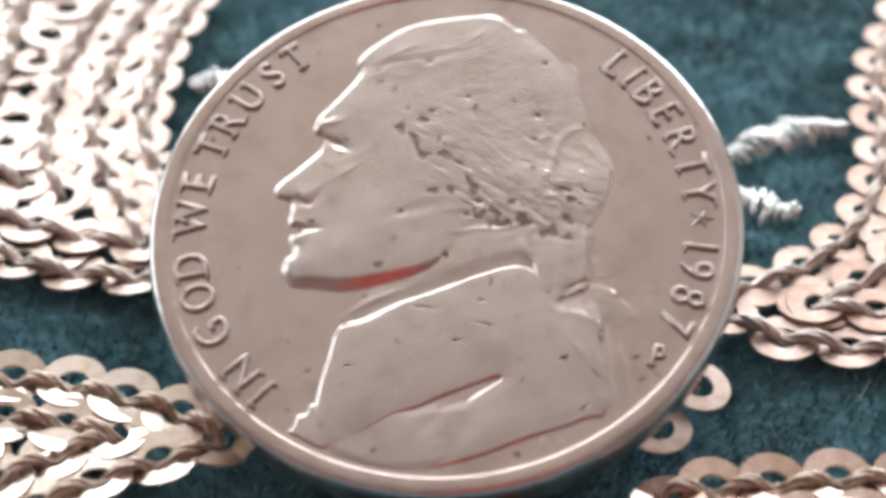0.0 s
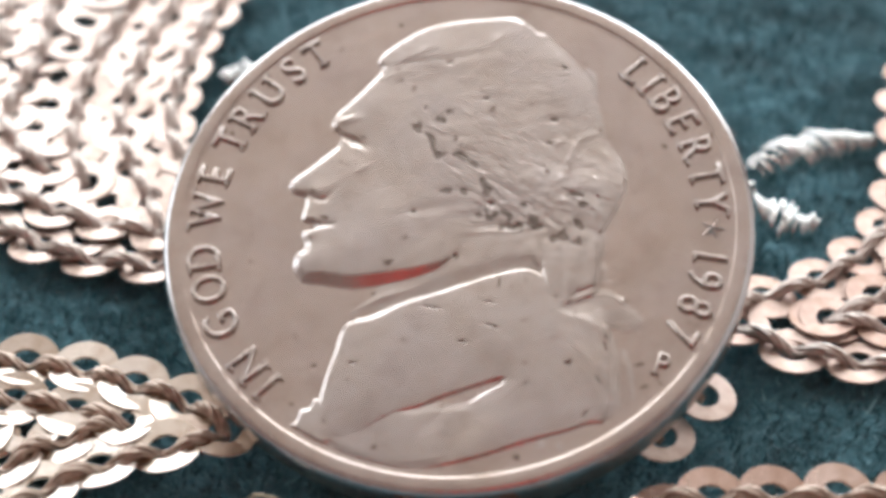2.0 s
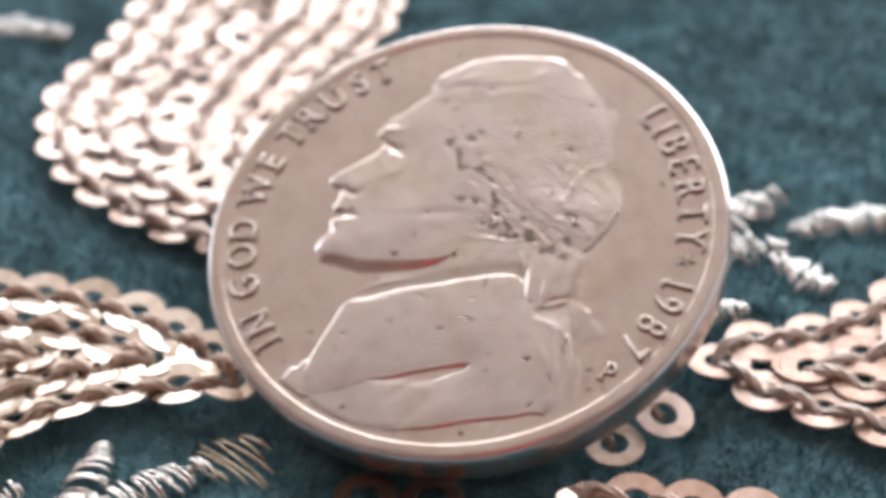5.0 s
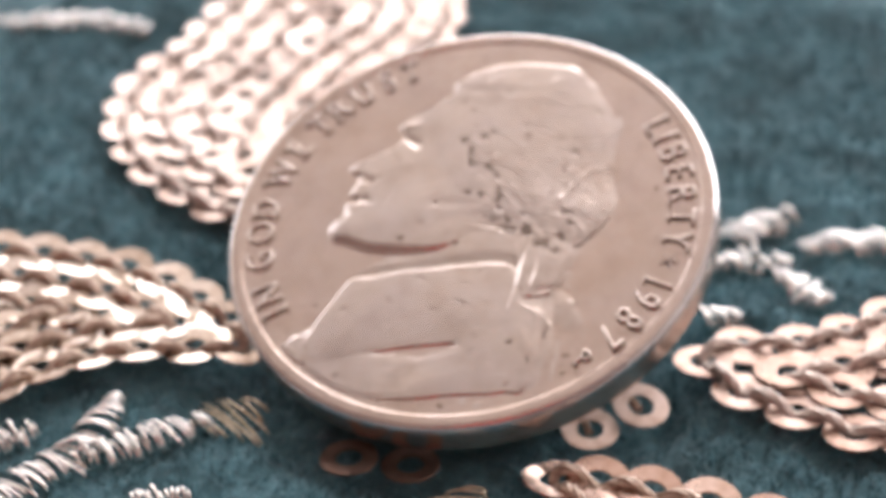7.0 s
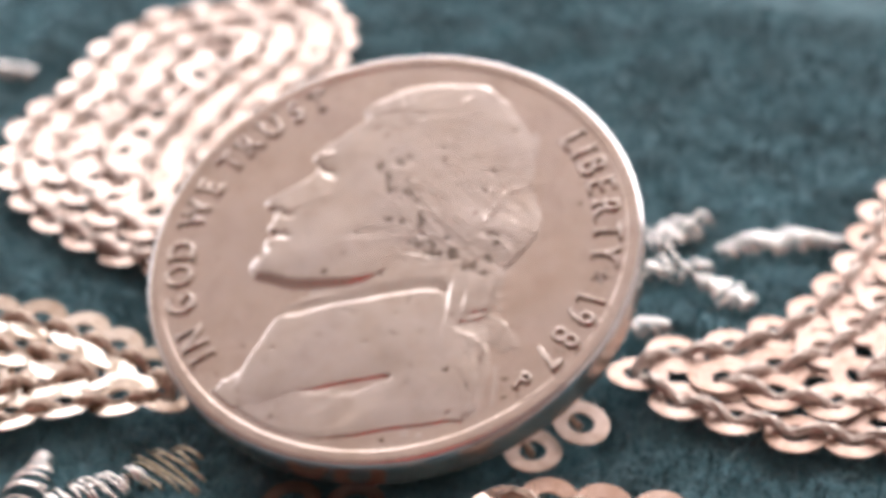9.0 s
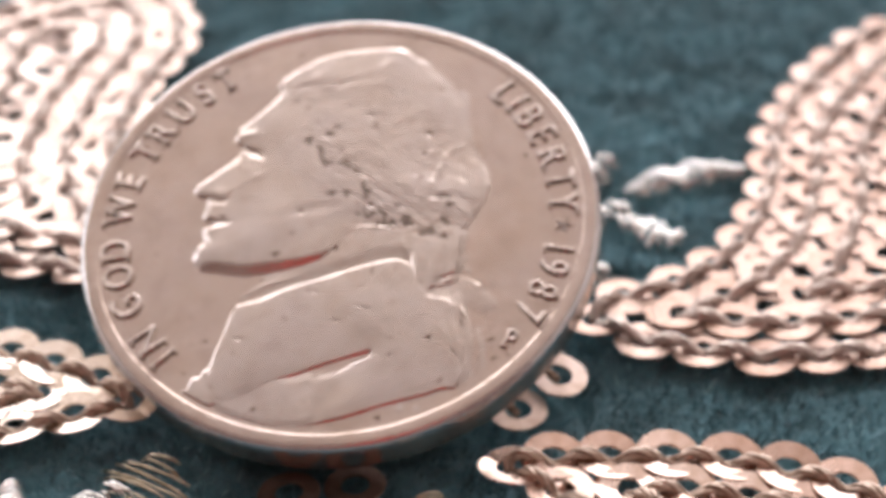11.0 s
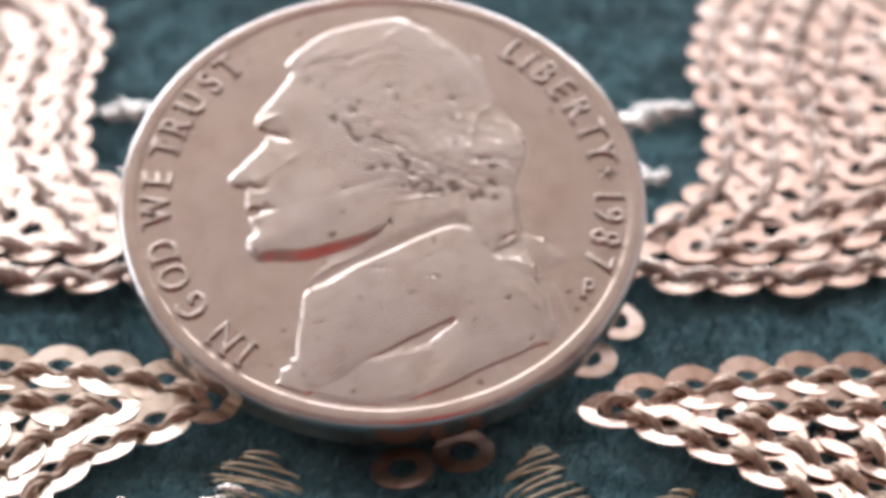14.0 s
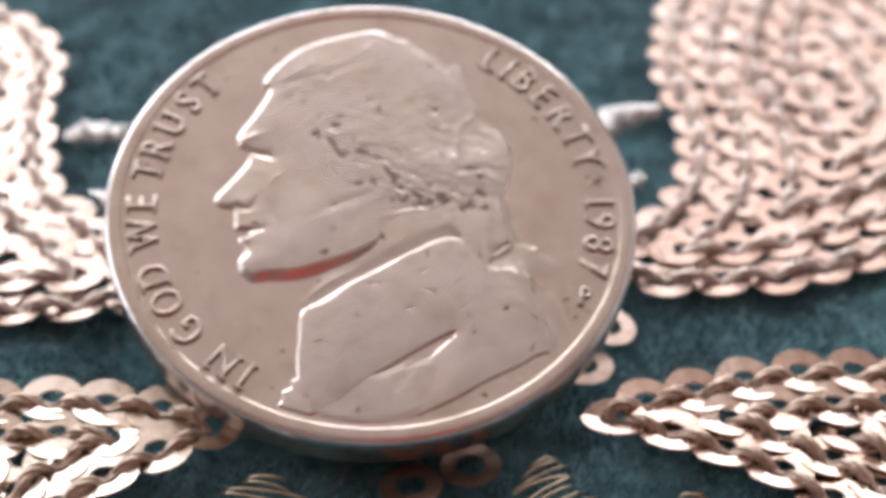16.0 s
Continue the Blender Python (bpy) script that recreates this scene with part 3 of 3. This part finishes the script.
NECK = [(-2.9, -3.75), (-2.2, -2.4), (-0.6, -0.8), (1.0, 0.6), (4.9, 0.6), (5.35, -0.3), (5.4, -1.6), (5.3, -2.6), (4.6, -4.2), (1.4, -3.4), (-1.9, -3.9)]
BODY = [(-3.5, -4.4), (-2.6, -4.0), (-1.5, -3.4), (-0.5, -3.0), (1.4, -2.2), (2.5, -1.88), (3.1, -2.0), (4.4, -2.9), (5.4, -3.4), (5.9, -4.6), (6.2, -5.9), (6.2, -7.55), (5.1, -7.8), (4.4, -8.1), (2.9, -8.6), (2.0, -9.0), (1.2, -9.3), (0.1, -9.6), (-0.7, -9.8), (-0.6, -9.1), (0.1, -8.1), (1.0, -7.1), (2.1, -6.3), (0.2, -7.05), (-0.6, -7.45), (-1.5, -7.8), (-2.4, -8.4), (-3.1, -8.7), (-3.8, -8.7), (-4.1, -8.2), (-4.1, -7.4), (-4.0, -6.5), (-3.8, -5.6)]
CHEST = [(-3.3, -6.0), (-1.3, -7.2), (1.2, -7.0), (3.6, -8.4), (1.2, -9.4), (-0.1, -9.8), (-1.4, -9.9), (-2.7, -9.6), (-3.8, -9.1), (-4.9, -8.5)]
FRILL = [(-3.2, -7.0), (-4.0, -7.2), (-4.3, -7.3), (-4.4, -7.6), (-4.7, -7.7), (-4.8, -8.1), (-5.0, -8.3), (-4.9, -8.6), (-3.8, -9.0), (-3.1, -8.5)]
# worn strands, folds and grooves: height, half width, line
RIDGES = [
    (0.045, 0.12, [(3.3, -0.9), (3.5, -2.3), (3.65, -3.4), (3.8, -4.5)]), (-0.02, 0.09, [(3.1, -1.3), (3.25, -2.5), (3.4, -3.6), (3.5, -4.5)]), (-0.03, 0.08, [(3.75, -1.2), (3.9, -2.2), (3.95, -3.0)]), (0.035, 0.12, [(4.0, -1.2), (4.15, -2.2), (4.2, -3.1)]), (-0.03, 0.09, [(4.6, -1.1), (4.7, -2.0), (4.75, -2.7)]), (0.025, 0.1, [(4.95, -0.8), (5.0, -1.8), (5.05, -2.5)]), (0.03, 0.12, [(5.3, -0.5), (5.4, -2.2)]),
    (0.05, 0.13, [(4.2, -3.2), (4.65, -2.95), (5.1, -2.75)]), (0.03, 0.1, [(5.5, -2.4), (5.65, -2.3)]), (0.035, 0.1, [(5.85, -2.95), (6.1, -3.1)]),
    (0.05, 0.14, [(5.25, -3.6), (5.74, -4.9), (5.91, -5.95), (5.9, -7.0)]), (0.045, 0.14, [(6.12, -4.9), (6.42, -5.94), (6.55, -7.0)]), (0.045, 0.13, [(4.75, -5.0), (5.25, -6.1), (5.55, -7.0)]), (-0.04, 0.16, [(5.1, -5.6), (5.45, -6.4), (5.6, -7.0)]), (-0.035, 0.14, [(6.15, -5.8), (6.2, -6.6)]),
    (-0.04, 0.12, [(5.45, -0.3), (5.4, -1.0), (5.36, -1.6)]), (0.04, 0.12, [(2.75, -1.0), (2.95, -1.5), (3.1, -1.8)]),
    (0.036, 0.12, [(4.91, 3.8), (4.3, 3.48), (3.99, 2.75), (3.79, 1.9), (3.59, 1.66)]), (0.016, 0.11, [(5.3, 3.3), (5.65, 2.7), (5.85, 2.0), (5.85, 1.2), (5.6, 0.4)]), (0.03, 0.12, [(3.5, 0.72), (4.1, 0.95), (4.6, 0.78)]), (0.03, 0.1, [(0.5, -0.62), (1.28, -0.5), (2.05, -0.5), (2.7, -0.3)]), (-0.035, 0.1, [(6.02, 1.3), (5.8, 0.4), (5.4, -0.3)]), (0.035, 0.13, [(4.45, 6.7), (4.7, 6.3), (4.68, 5.9)]), (0.03, 0.12, [(3.3, 3.3), (3.7, 3.3)]),
    (-0.018, 0.14, [(-3.3, 6.45), (-2.05, 6.7), (-0.36, 6.97), (1.12, 7.3)]), (-0.012, 0.1, [(0.9, 7.6), (1.3, 8.1)]), (0.02, 0.12, [(2.4, 8.2), (3.0, 8.05)]),
    (0.02, 0.16, [(-3.1, 6.35), (-2.2, 7.0), (-1.4, 7.5)]), (0.02, 0.16, [(-3.2, 5.95), (-2.2, 6.35)]), (0.02, 0.12, [(0.85, 7.7), (1.25, 8.2)]),
    (0.05, 0.16, [(-4.8, 3.7), (-4.5, 3.95), (-3.9, 4.1)]), (0.03, 0.12, [(-3.3, -4.0), (-2.5, -3.4), (-1.2, -2.9)]), (0.03, 0.12, [(-3.85, 1.7), (-3.3, 2.05)]),
    (-0.075, 0.15, [(-4.7, 3.4), (-4.2, 3.2), (-3.6, 2.85)]), (-0.05, 0.13, [(-6.0, 0.7), (-5.5, 0.73), (-4.85, 0.5), (-4.5, 1.0)]), (-0.05, 0.12, [(-5.5, -0.5), (-4.95, -0.53), (-4.35, -0.5)]),
    (-0.025, 0.2, [(-4.1, 0.5), (-3.8, -0.3), (-3.8, -1.1)]), (-0.03, 0.14, [(2.8, -2.0), (3.0, -3.4), (3.1, -5.0)]), (-0.03, 0.1, [(5.0, -3.5), (5.2, -4.6), (5.6, -5.6)]), (0.04, 0.1, [(5.0, -4.2), (5.25, -5.2), (5.4, -6.2)]), (-0.02, 0.2, [(-0.4, -8.2), (0.3, -7.4), (1.2, -6.9)]),
]
# dark hollows between the curls, and nicks: x, y, turn, half length
PITS = [(-1.74, 3.83, -70, 0.3), (-1.15, 3.25, -50, 0.28), (-0.92, 2.64, -60, 0.24), (-0.03, 2.59, -40, 0.36), (-0.83, 4.12, -10, 0.24), (-0.58, 4.49, 0, 0.12), (0.97, 1.31, -70, 0.36), (0.26, 1.07, -30, 0.2), (-0.44, 1.05, 5, 0.22), (1.9, 0.13, -40, 0.28), (1.0, 0.2, 20, 0.22), (2.95, -0.2, 0, 0.3), (3.65, -0.72, 10, 0.34), (2.0, -0.36, 0, 0.4), (4.4, -0.1, -60, 0.24), (-0.77, 6.72, 0, 0.12), (0.16, -1.6, -60, 0.12), (4.4, -0.86, 0, 0.2), (3.27, 4.35, 0, 0.16), (3.56, 6.68, 0, 0.12), (1.29, 0.6, 0, 0.13), (-1.52, 0.13, 60, 0.1), (3.17, 3.36, -30, 0.14), (4.2, 1.06, 4, 0.3), (-0.3, 3.3, -50, 0.13), (0.5, 2.2, -40, 0.14), (2.4, 0.6, -20, 0.13), (-1.45, 4.6, -30, 0.12), (0.75, 5.1, 0, 0.1)]
NICKS = [(-0.54, -3.63, -8, 0.41), (1.74, -2.58, 88, 0.27), (1.56, -4.27, -15, 0.31), (-3.06, -5.94, 3, 0.21), (4.93, -7.41, 50, 0.21), (2.89, -6.39, 60, 0.15), (0.62, -4.93, 0, 0.24), (1.44, -3.36, 0, 0.17), (4.27, -5.58, 10, 0.15), (5.31, -6.12, -55, 0.27), (5.51, -4.85, -70, 0.24)]
G = 0.034
ax = np.arange(-6.5, 7.3, G)
ay = np.arange(-9.95, 9.2, G)
X, Y = np.meshgrid(ax, ay)


def soften(a, times, step=2):
    for _ in range(times):
        a = (a + np.roll(a, step, 0) + np.roll(a, -step, 0) + np.roll(a, step, 1) + np.roll(a, -step, 1)) / 5
    return a


def lump(shape, edge, wall, swell, reach, ease=0.0):
    """A chamfer of that width and height along the outline, then a swelling inwards."""
    d = signed_distance(spline(shape, 5), X, Y)
    far = soften(soften(soften(np.maximum(d, 0), 12, 4), 4, 2), 4, 1)
    return np.where(d > 0, wall * ((1 - ease) * np.clip(d / edge, 0, 1) + ease * step01(d / edge)) + swell * (1 - np.exp(-far / reach)) * step01(d / np.maximum(0.5, 1.2 * edge)), 0), d


def bell(x, y, rx, ry, turn=0.0):
    c, s = math.cos(radians(turn)), math.sin(radians(turn))
    u, v = (X - x) * c + (Y - y) * s, (Y - y) * c - (X - x) * s
    return np.exp(-(u / rx) ** 2 - (v / ry) ** 2)


def ridge(line, half):
    """A rounded strand along a line, fading towards its ends."""
    q = even(spline(line, 6, False), 0.12)
    out = np.zeros(X.shape)
    for i, (x, y) in enumerate(q):
        u = i / (len(q) - 1)
        out = np.maximum(out, math.sin(math.pi * (0.12 + 0.76 * u)) ** 0.7 * np.exp(-((X - x) ** 2 + (Y - y) ** 2) / half ** 2))
    return out


def grain(scale_u, scale_v, turn, seed):
    """Noise drawn out along a direction, on every second point."""
    c, s = math.cos(radians(turn)), math.sin(radians(turn))
    u, v = (X * c + Y * s) * scale_u, (Y * c - X * s) * scale_v
    u, v = u[::2, ::2], v[::2, ::2]
    a = np.array([noise.noise((p, q, seed)) for p, q in zip(u.ravel(), v.ravel())]).reshape(u.shape)
    return soften(np.repeat(np.repeat(a, 2, 0), 2, 1)[:X.shape[0], :X.shape[1]], 4, 1)


worn = step01((X - 1.0) / 2.4) * step01((Y - 1.3) / 2.8)      # the crown's back is rubbed almost flat
jaw = step01((-0.2 - Y) / 2.4) * step01((0.9 - X) / 1.8) * step01((X + 5.7) / 1.2)
front = np.maximum(step01((-1.2 - X) / 1.5), step01((Y - 6.0) / 1.2)) * (1 - jaw)      # the crisper outline of brow, nose and crown
head, dh = lump(HEAD, 0.165 + 0.05 * front + 0.55 * worn + 0.4 * jaw, (0.095 + 0.028 * front) * (1 - worn) ** 3 + 0.03 * worn + 0.085 * jaw, 0.13, 1.7, jaw)
hair_edge = np.interp(Y, [-1.0, 0.0, 1.6, 3.0, 5.0, 6.3, 9.0], [0.9, 0.3, 0.0, -1.0, -1.8, -3.2, -3.2])
hair = step01((X - hair_edge) / 1.4) * (dh > 0)
sweep = grain(0.45, 2.4, 28, 2.0) + 0.8 * grain(0.8, 4.2, 12, 7.0)
fall = grain(0.5, 2.6, -35, 9.0) + 0.8 * grain(1.0, 4.5, -50, 17.0)
lower = step01((3.8 - Y + 0.4 * X) / 2.5)
curls = grain(1.9, 2.6, -50, 11.0) + 0.6 * grain(3.6, 4.4, -20, 13.0)
curl_zone = np.clip(bell(1.8, 0.5, 3.0, 1.2, -14) + bell(-0.4, 2.7, 0.8, 1.9, 28) + 0.7 * bell(4.6, 1.6, 1.2, 2.0, 10), 0, 1)
head += hair * step01(dh / 0.5) * 0.004 * (grain(1.3, 7.0, 20, 41.0) * (1 - lower) + grain(1.3, 7.0, -42, 43.0) * lower)
head += hair * step01(dh / 0.5) * (0.006 * (sweep * (1 - lower) + fall * lower) + 0.032 * curl_zone * curls)
locks = grain(0.75, 1.2, -35, 31.0) + 0.5 * grain(1.6, 2.2, 30, 33.0)
head += hair * step01(dh / 0.35) * locks * (0.008 + 0.01 * np.clip(bell(4.4, 3.6, 1.6, 3.6, 12) + bell(2.2, 0.8, 2.6, 1.0, -14), 0, 1))
for x, y, rx, ry, a, h in ((-4.0, 2.9, 0.6, 0.4, 10, -0.05), (-3.9, 2.8, 0.26, 0.18, 0, 0.035), (-5.0, 0.95, 0.4, 0.3, 0, 0.045), (-5.15, -0.25, 0.3, 0.16, 0, 0.03),
                           (-5.15, -0.95, 0.3, 0.18, 0, 0.035), (-5.0, -2.0, 0.5, 0.5, 0, 0.035), (-2.6, -0.8, 1.8, 1.2, 10, 0.04), (-2.6, 1.4, 0.7, 1.0, 30, -0.035),
                           (-3.3, 4.9, 0.8, 1.0, 20, 0.03), (-0.9, 0.3, 1.0, 0.25, 15, -0.03), (4.9, 1.4, 0.9, 1.5, 15, 0.02)):
    head = head + h * bell(x, y, rx, ry, a) * step01(dh / 0.25)
neck, dn = lump(NECK, 0.3, 0.06, 0.06, 0.8)
neck = neck * (0.3 + 0.7 * step01((X + 1.8) / 2.4))
neck += 0.014 * grain(0.6, 2.8, 80, 5.0) * step01(dn / 0.5) * (X > 1)
hem = Y + 9.8 - 0.325 * (X + 0.7)      # height over the coat's lower edge
lapel = step01((0.46 * (X + 3.1) - 8.8 - Y) / 0.2)
edge = 0.16 + 0.05 * step01((-1.0 - X) / 1.5) * step01((Y + 8.6) / 1.6) - 0.04 * step01((-5.8 - Y) / 0.8) * (X > -3.5) - 0.05 * (X < -3.2) * (Y > -8.2)
edge = edge + 0.8 * step01((X - 3.5) / 0.6) * step01((Y + 4.5) / 1.0) + 0.9 * step01((X - 5.45) / 0.4)
body, dk = lump(BODY, edge, 0.09 + 0.025 * step01((-1.0 - X) / 1.5) * step01((Y + 8.6) / 1.6), 0.08, 1.4)
# the lapel rises slowly from its turned edge
fold = np.min([np.hypot(X - a, Y - b) for a, b in even(spline([(-0.7, -9.8), (-0.6, -9.1), (0.1, -8.1), (1.0, -7.1), (2.1, -6.3)], 6, False), 0.1)], axis=0)
body = body * (1 - 0.66 * (1 - step01(fold / 1.9)) * lapel * step01((2.3 - X) / 1.8))
chest, de = lump(CHEST, 0.5, 0.062, 0.03, 1.0)
frill, df = lump(FRILL, 0.16, 0.075, 0.02, 0.5)
chest = np.maximum(chest, frill) + 0.015 * grain(1.6, 0.5, 40, 19.0) * (de > 0.2)
bow, db = lump([(4.15, -3.25), (5.05, -2.75), (5.5, -2.55), (6.15, -3.0), (6.95, -3.85), (6.2, -4.45), (5.5, -4.1), (4.8, -4.3)], 0.2, 0.03, 0.02, 0.5)
neck = neck * (1 - 0.5 * step01((dk + 0.6) / 0.6))      # the neck sinks behind the collar
queue, dq = lump([(2.75, 0.0), (4.0, 0.3), (5.2, -0.2), (5.35, -1.4), (5.25, -2.6), (4.5, -3.1), (4.35, -4.2), (4.0, -5.0), (3.5, -4.6), (3.2, -3.2), (2.9, -1.4)], 0.3, 0.1, 0.06, 0.6)
queue *= 1 - 0.55 * step01((-2.6 - Y) / 1.6) + 0.12 * grain(0.35, 3.2, 82, 15.0)      # tied hair that falls behind the collar
height = np.maximum.reduce([head * (dh > 0), neck, queue, body + 0.7 * bow * (dk > 0), chest, bow])
pits = sum(bell(x, y, r * 1.35, 0.07 + 0.4 * r, a) for x, y, a, r in PITS) * np.clip(0.85 + 1.1 * grain(3.4, 4.6, -40, 27.0), 0, 1.4)
pits += 0.6 * hair * step01((curl_zone - 0.45) / 0.3) * step01((curls - 0.42) / 0.15)
# short scratches and worn strands that follow the hair
dashes = np.zeros(X.shape)
dice = np.random.default_rng(12)
left_over = 230
while left_over:
    x, y = dice.uniform(-2.4, 5.8), dice.uniform(-0.9, 8.2)
    turn = float(np.interp(y, [-1, 1.5, 4, 6, 8.5], [-25, -40, -35, -5, 12])) + dice.normal(0, 16)
    dense = math.exp(-((y - 1.8 + 0.35 * x) / 2.2) ** 2)
    spot = int((y - ay[0]) / G), int((x - ax[0]) / G)
    inside = dh[spot] > 0.5 and x > hair_edge[spot]
    if not inside or dice.uniform() > 0.3 + 0.7 * dense:
        continue
    left_over -= 1
    dashes += dice.choice((-1.0, 0.8)) * (0.4 + 0.6 * dense) * bell(x, y, dice.uniform(0.12, 0.38), dice.uniform(0.035, 0.07), turn)
height = height + 0.02 * dashes
nicks = sum(bell(x, y, r, 0.045, a) for x, y, a, r in NICKS)
for h, half, line in RIDGES:
    height = height + h * ridge(line, half)
height = height - 0.035 * pits - 0.03 * nicks
height = soften(height, 1, 1)
height += (0.004 * grain(2.2, 2.2, 0, 21.0) + 0.006 * grain(0.5, 0.5, 0, 23.0)) * (height > 0.05)
reach = 9.75 - np.hypot(X, Y)
height = np.minimum(height, np.maximum(reach, 0) * 0.6)
live = height > 0.004
grow = live.copy()
for s in (-1, 1):
    grow |= np.roll(live, s, 0) | np.roll(live, s, 1)
index = -np.ones(X.shape, int)
index[grow] = np.arange(grow.sum())
z = np.where(live, height, 0.0) - 0.04
verts = np.stack([X[grow], Y[grow], z[grow]], 1)
quads = np.stack([index[:-1, :-1], index[:-1, 1:], index[1:, 1:], index[1:, :-1]], -1).reshape(-1, 4)
quads = quads[(quads >= 0).all(1)]
relief = mesh_from("bust_relief", verts, quads, NICKEL_WORN)
# faces in the pits and nicks take the darker nickel
relief.materials.append(DARK_NICKEL)
pit_mask = (pits + nicks)[grow]
relief.polygons.foreach_set("material_index", [int(v) for v in pit_mask[quads].mean(1) > 0.42])
part("bust_relief", relief, coin, "low relief bust in profile")


# where the letters carry short cross strokes: share of the width, share of the height
SERIFS = {"I": ((0.5, 0), (0.5, 1)), "N": ((0.1, 0), (0.1, 1), (0.9, 1)), "D": ((0.06, 0), (0.06, 1)), "W": ((0.04, 1), (0.5, 1), (0.96, 1)), "E": ((0.08, 0), (0.08, 1)), "T": ((0.5, 0),),
          "R": ((0.1, 0), (0.1, 1), (0.95, 0)), "U": ((0.08, 1), (0.92, 1)), "L": ((0.12, 0), (0.12, 1)), "B": ((0.08, 0), (0.08, 1)), "Y": ((0.06, 1), (0.94, 1), (0.5, 0)), "1": ((0.72, 0),), "P": ((0.1, 0),)}


def add_serifs(me, ch, size, narrow, place):
    """Short rounded bars across the ends of a letter's stems, in the letter's own mesh."""
    if ch not in SERIFS:
        return
    back = (Matrix.Scale(MM, 4) @ place).inverted()
    at = [back @ v.co for v in me.vertices]
    lo, hi = [min(p[k] for p in at) for k in (0, 1)], [max(p[k] for p in at) for k in (0, 1)]
    top = max(p[2] for p in at)
    bm = bmesh.new()
    bm.from_mesh(me)
    for sx, sy in SERIFS[ch]:
        cx = lo[0] + sx * (hi[0] - lo[0])
        cy = lo[1] + 0.05 * size + sy * (hi[1] - lo[1] - 0.1 * size)
        ring = [[], []]
        for level, grow in ((0, 1.0), (1, 0.55)):
            for dx, dy in ((-1, -0.5), (-0.7, -1), (0.7, -1), (1, -0.5), (1, 0.5), (0.7, 1), (-0.7, 1), (-1, 0.5)):
                p = Vector((cx + dx * 0.125 * size * (0.88 + 0.12 * grow), cy + dy * 0.045 * size * grow, -0.03 if level == 0 else top - 0.004))
                ring[level].append(bm.verts.new(Matrix.Scale(MM, 4) @ place @ p))
        for k in range(8):
            bm.faces.new((ring[0][k], ring[0][(k + 1) % 8], ring[1][(k + 1) % 8], ring[1][k]))
        bm.faces.new(ring[1])
    bm.to_mesh(me)
    bm.free()


def letter(ch, x, y, turn, size, narrow=0.82):
    data = bpy.data.curves.new("letter", "FONT")
    data.body, data.size, data.align_x, data.align_y = ch, size, "CENTER", "CENTER"
    data.extrude, data.bevel_depth, data.bevel_resolution, data.offset = 0.06, 0.07, 2, -0.055
    tmp = new("letter_curve", data)
    me = bpy.data.meshes.new_from_object(tmp.evaluated_get(bpy.context.evaluated_depsgraph_get()))
    bpy.data.objects.remove(tmp)
    me.transform(Matrix.Diagonal((narrow, 1, 0.74, 1)))
    me.transform(Matrix.Translation((x, y, 0.045)) @ Matrix.Rotation(radians(turn), 4, "Z"))
    me.transform(Matrix.Scale(MM, 4))
    me.name = "letter"
    add_serifs(me, ch, size, narrow, Matrix.Translation((x, y, 0.0)) @ Matrix.Rotation(radians(turn), 4, "Z"))
    me.materials.clear()
    me.materials.append(NICKEL_WORN)
    part("letter", me, coin)


MOTTO = [("I", 229.5), ("N", 222.8), ("G", 210.8), ("O", 201.2), ("D", 193.0), ("W", 180.2), ("E", 170.8), ("T", 161.0), ("R", 153.9), ("U", 145.2), ("S", 137.2), ("T", 130.0)]
RIGHT = [("L", 46.8), ("I", 41.6), ("B", 36.0), ("E", 29.0), ("R", 21.4), ("T", 13.6), ("Y", 6.4), ("1", -7.6), ("9", -13.4), ("8", -20.5), ("7", -27.6)]
for ch, ang in MOTTO + RIGHT:
    a = radians(ang)
    letter(ch, 9.04 * math.cos(a), 9.04 * math.sin(a), ang - 90, 1.76)
letter("P", 7.43, -5.5, -14, 1.2)
sv = [(0.56 * (1 if k % 2 == 0 else 0.4) * math.cos(math.pi * k / 5), 0.52 * (1 if k % 2 == 0 else 0.4) * math.sin(math.pi * k / 5), -0.03) for k in range(10)] + [(0, 0, 0.17)]
sv = [(x + 9.12, y - 0.05, z) for x, y, z in sv]
part("star", mesh_from("star", sv, [(k, (k + 1) % 10, 10) for k in range(10)], NICKEL_WORN, False), coin)

# two tiny engraved marks under the bust
for x in (3.55, 4.15):
    bar = boxes("mark", [(x - 0.13, x + 0.13, -8.75, -8.45, -0.03, 0.0)], NICKEL_WORN, 0.012)
    bar.transform(Matrix.Scale(MM, 4))
    part("mark", bar, coin)

# ---- pile of the velvet: short fibres, past counting ----
count = 90000
fx, fy = rng.uniform(-36, 30, count), rng.uniform(-18, 40, count)
near = np.hypot(fx, fy) < 60
fx, fy = fx[near], fy[near]
n = len(fx)
fz = nap(fx, fy)
lean = np.stack([rng.normal(0.12, 0.28, n), rng.normal(-0.1, 0.28, n)], 1)
tall = rng.uniform(0.25, 0.6, n)
ang = rng.uniform(0, math.pi, n)
wide = np.stack([np.cos(ang), np.sin(ang)], 1) * rng.uniform(0.035, 0.07, n)[:, None]
foot = np.stack([fx, fy], 1)
fv = np.empty((n, 3, 3))
fv[:, 0, :2], fv[:, 1, :2], fv[:, 2, :2] = foot - wide, foot + wide, foot + lean
fv[:, 0, 2] = fv[:, 1, 2] = fz - 0.1
fv[:, 2, 2] = fz + tall
pile = mesh_from("velvet_pile", fv.reshape(-1, 3), np.arange(3 * n).reshape(-1, 3), PILE, False)
tagged(new("velvet_pile", pile), "short teal fibres of the velvet pile", "velvet pile", kind="stuff")
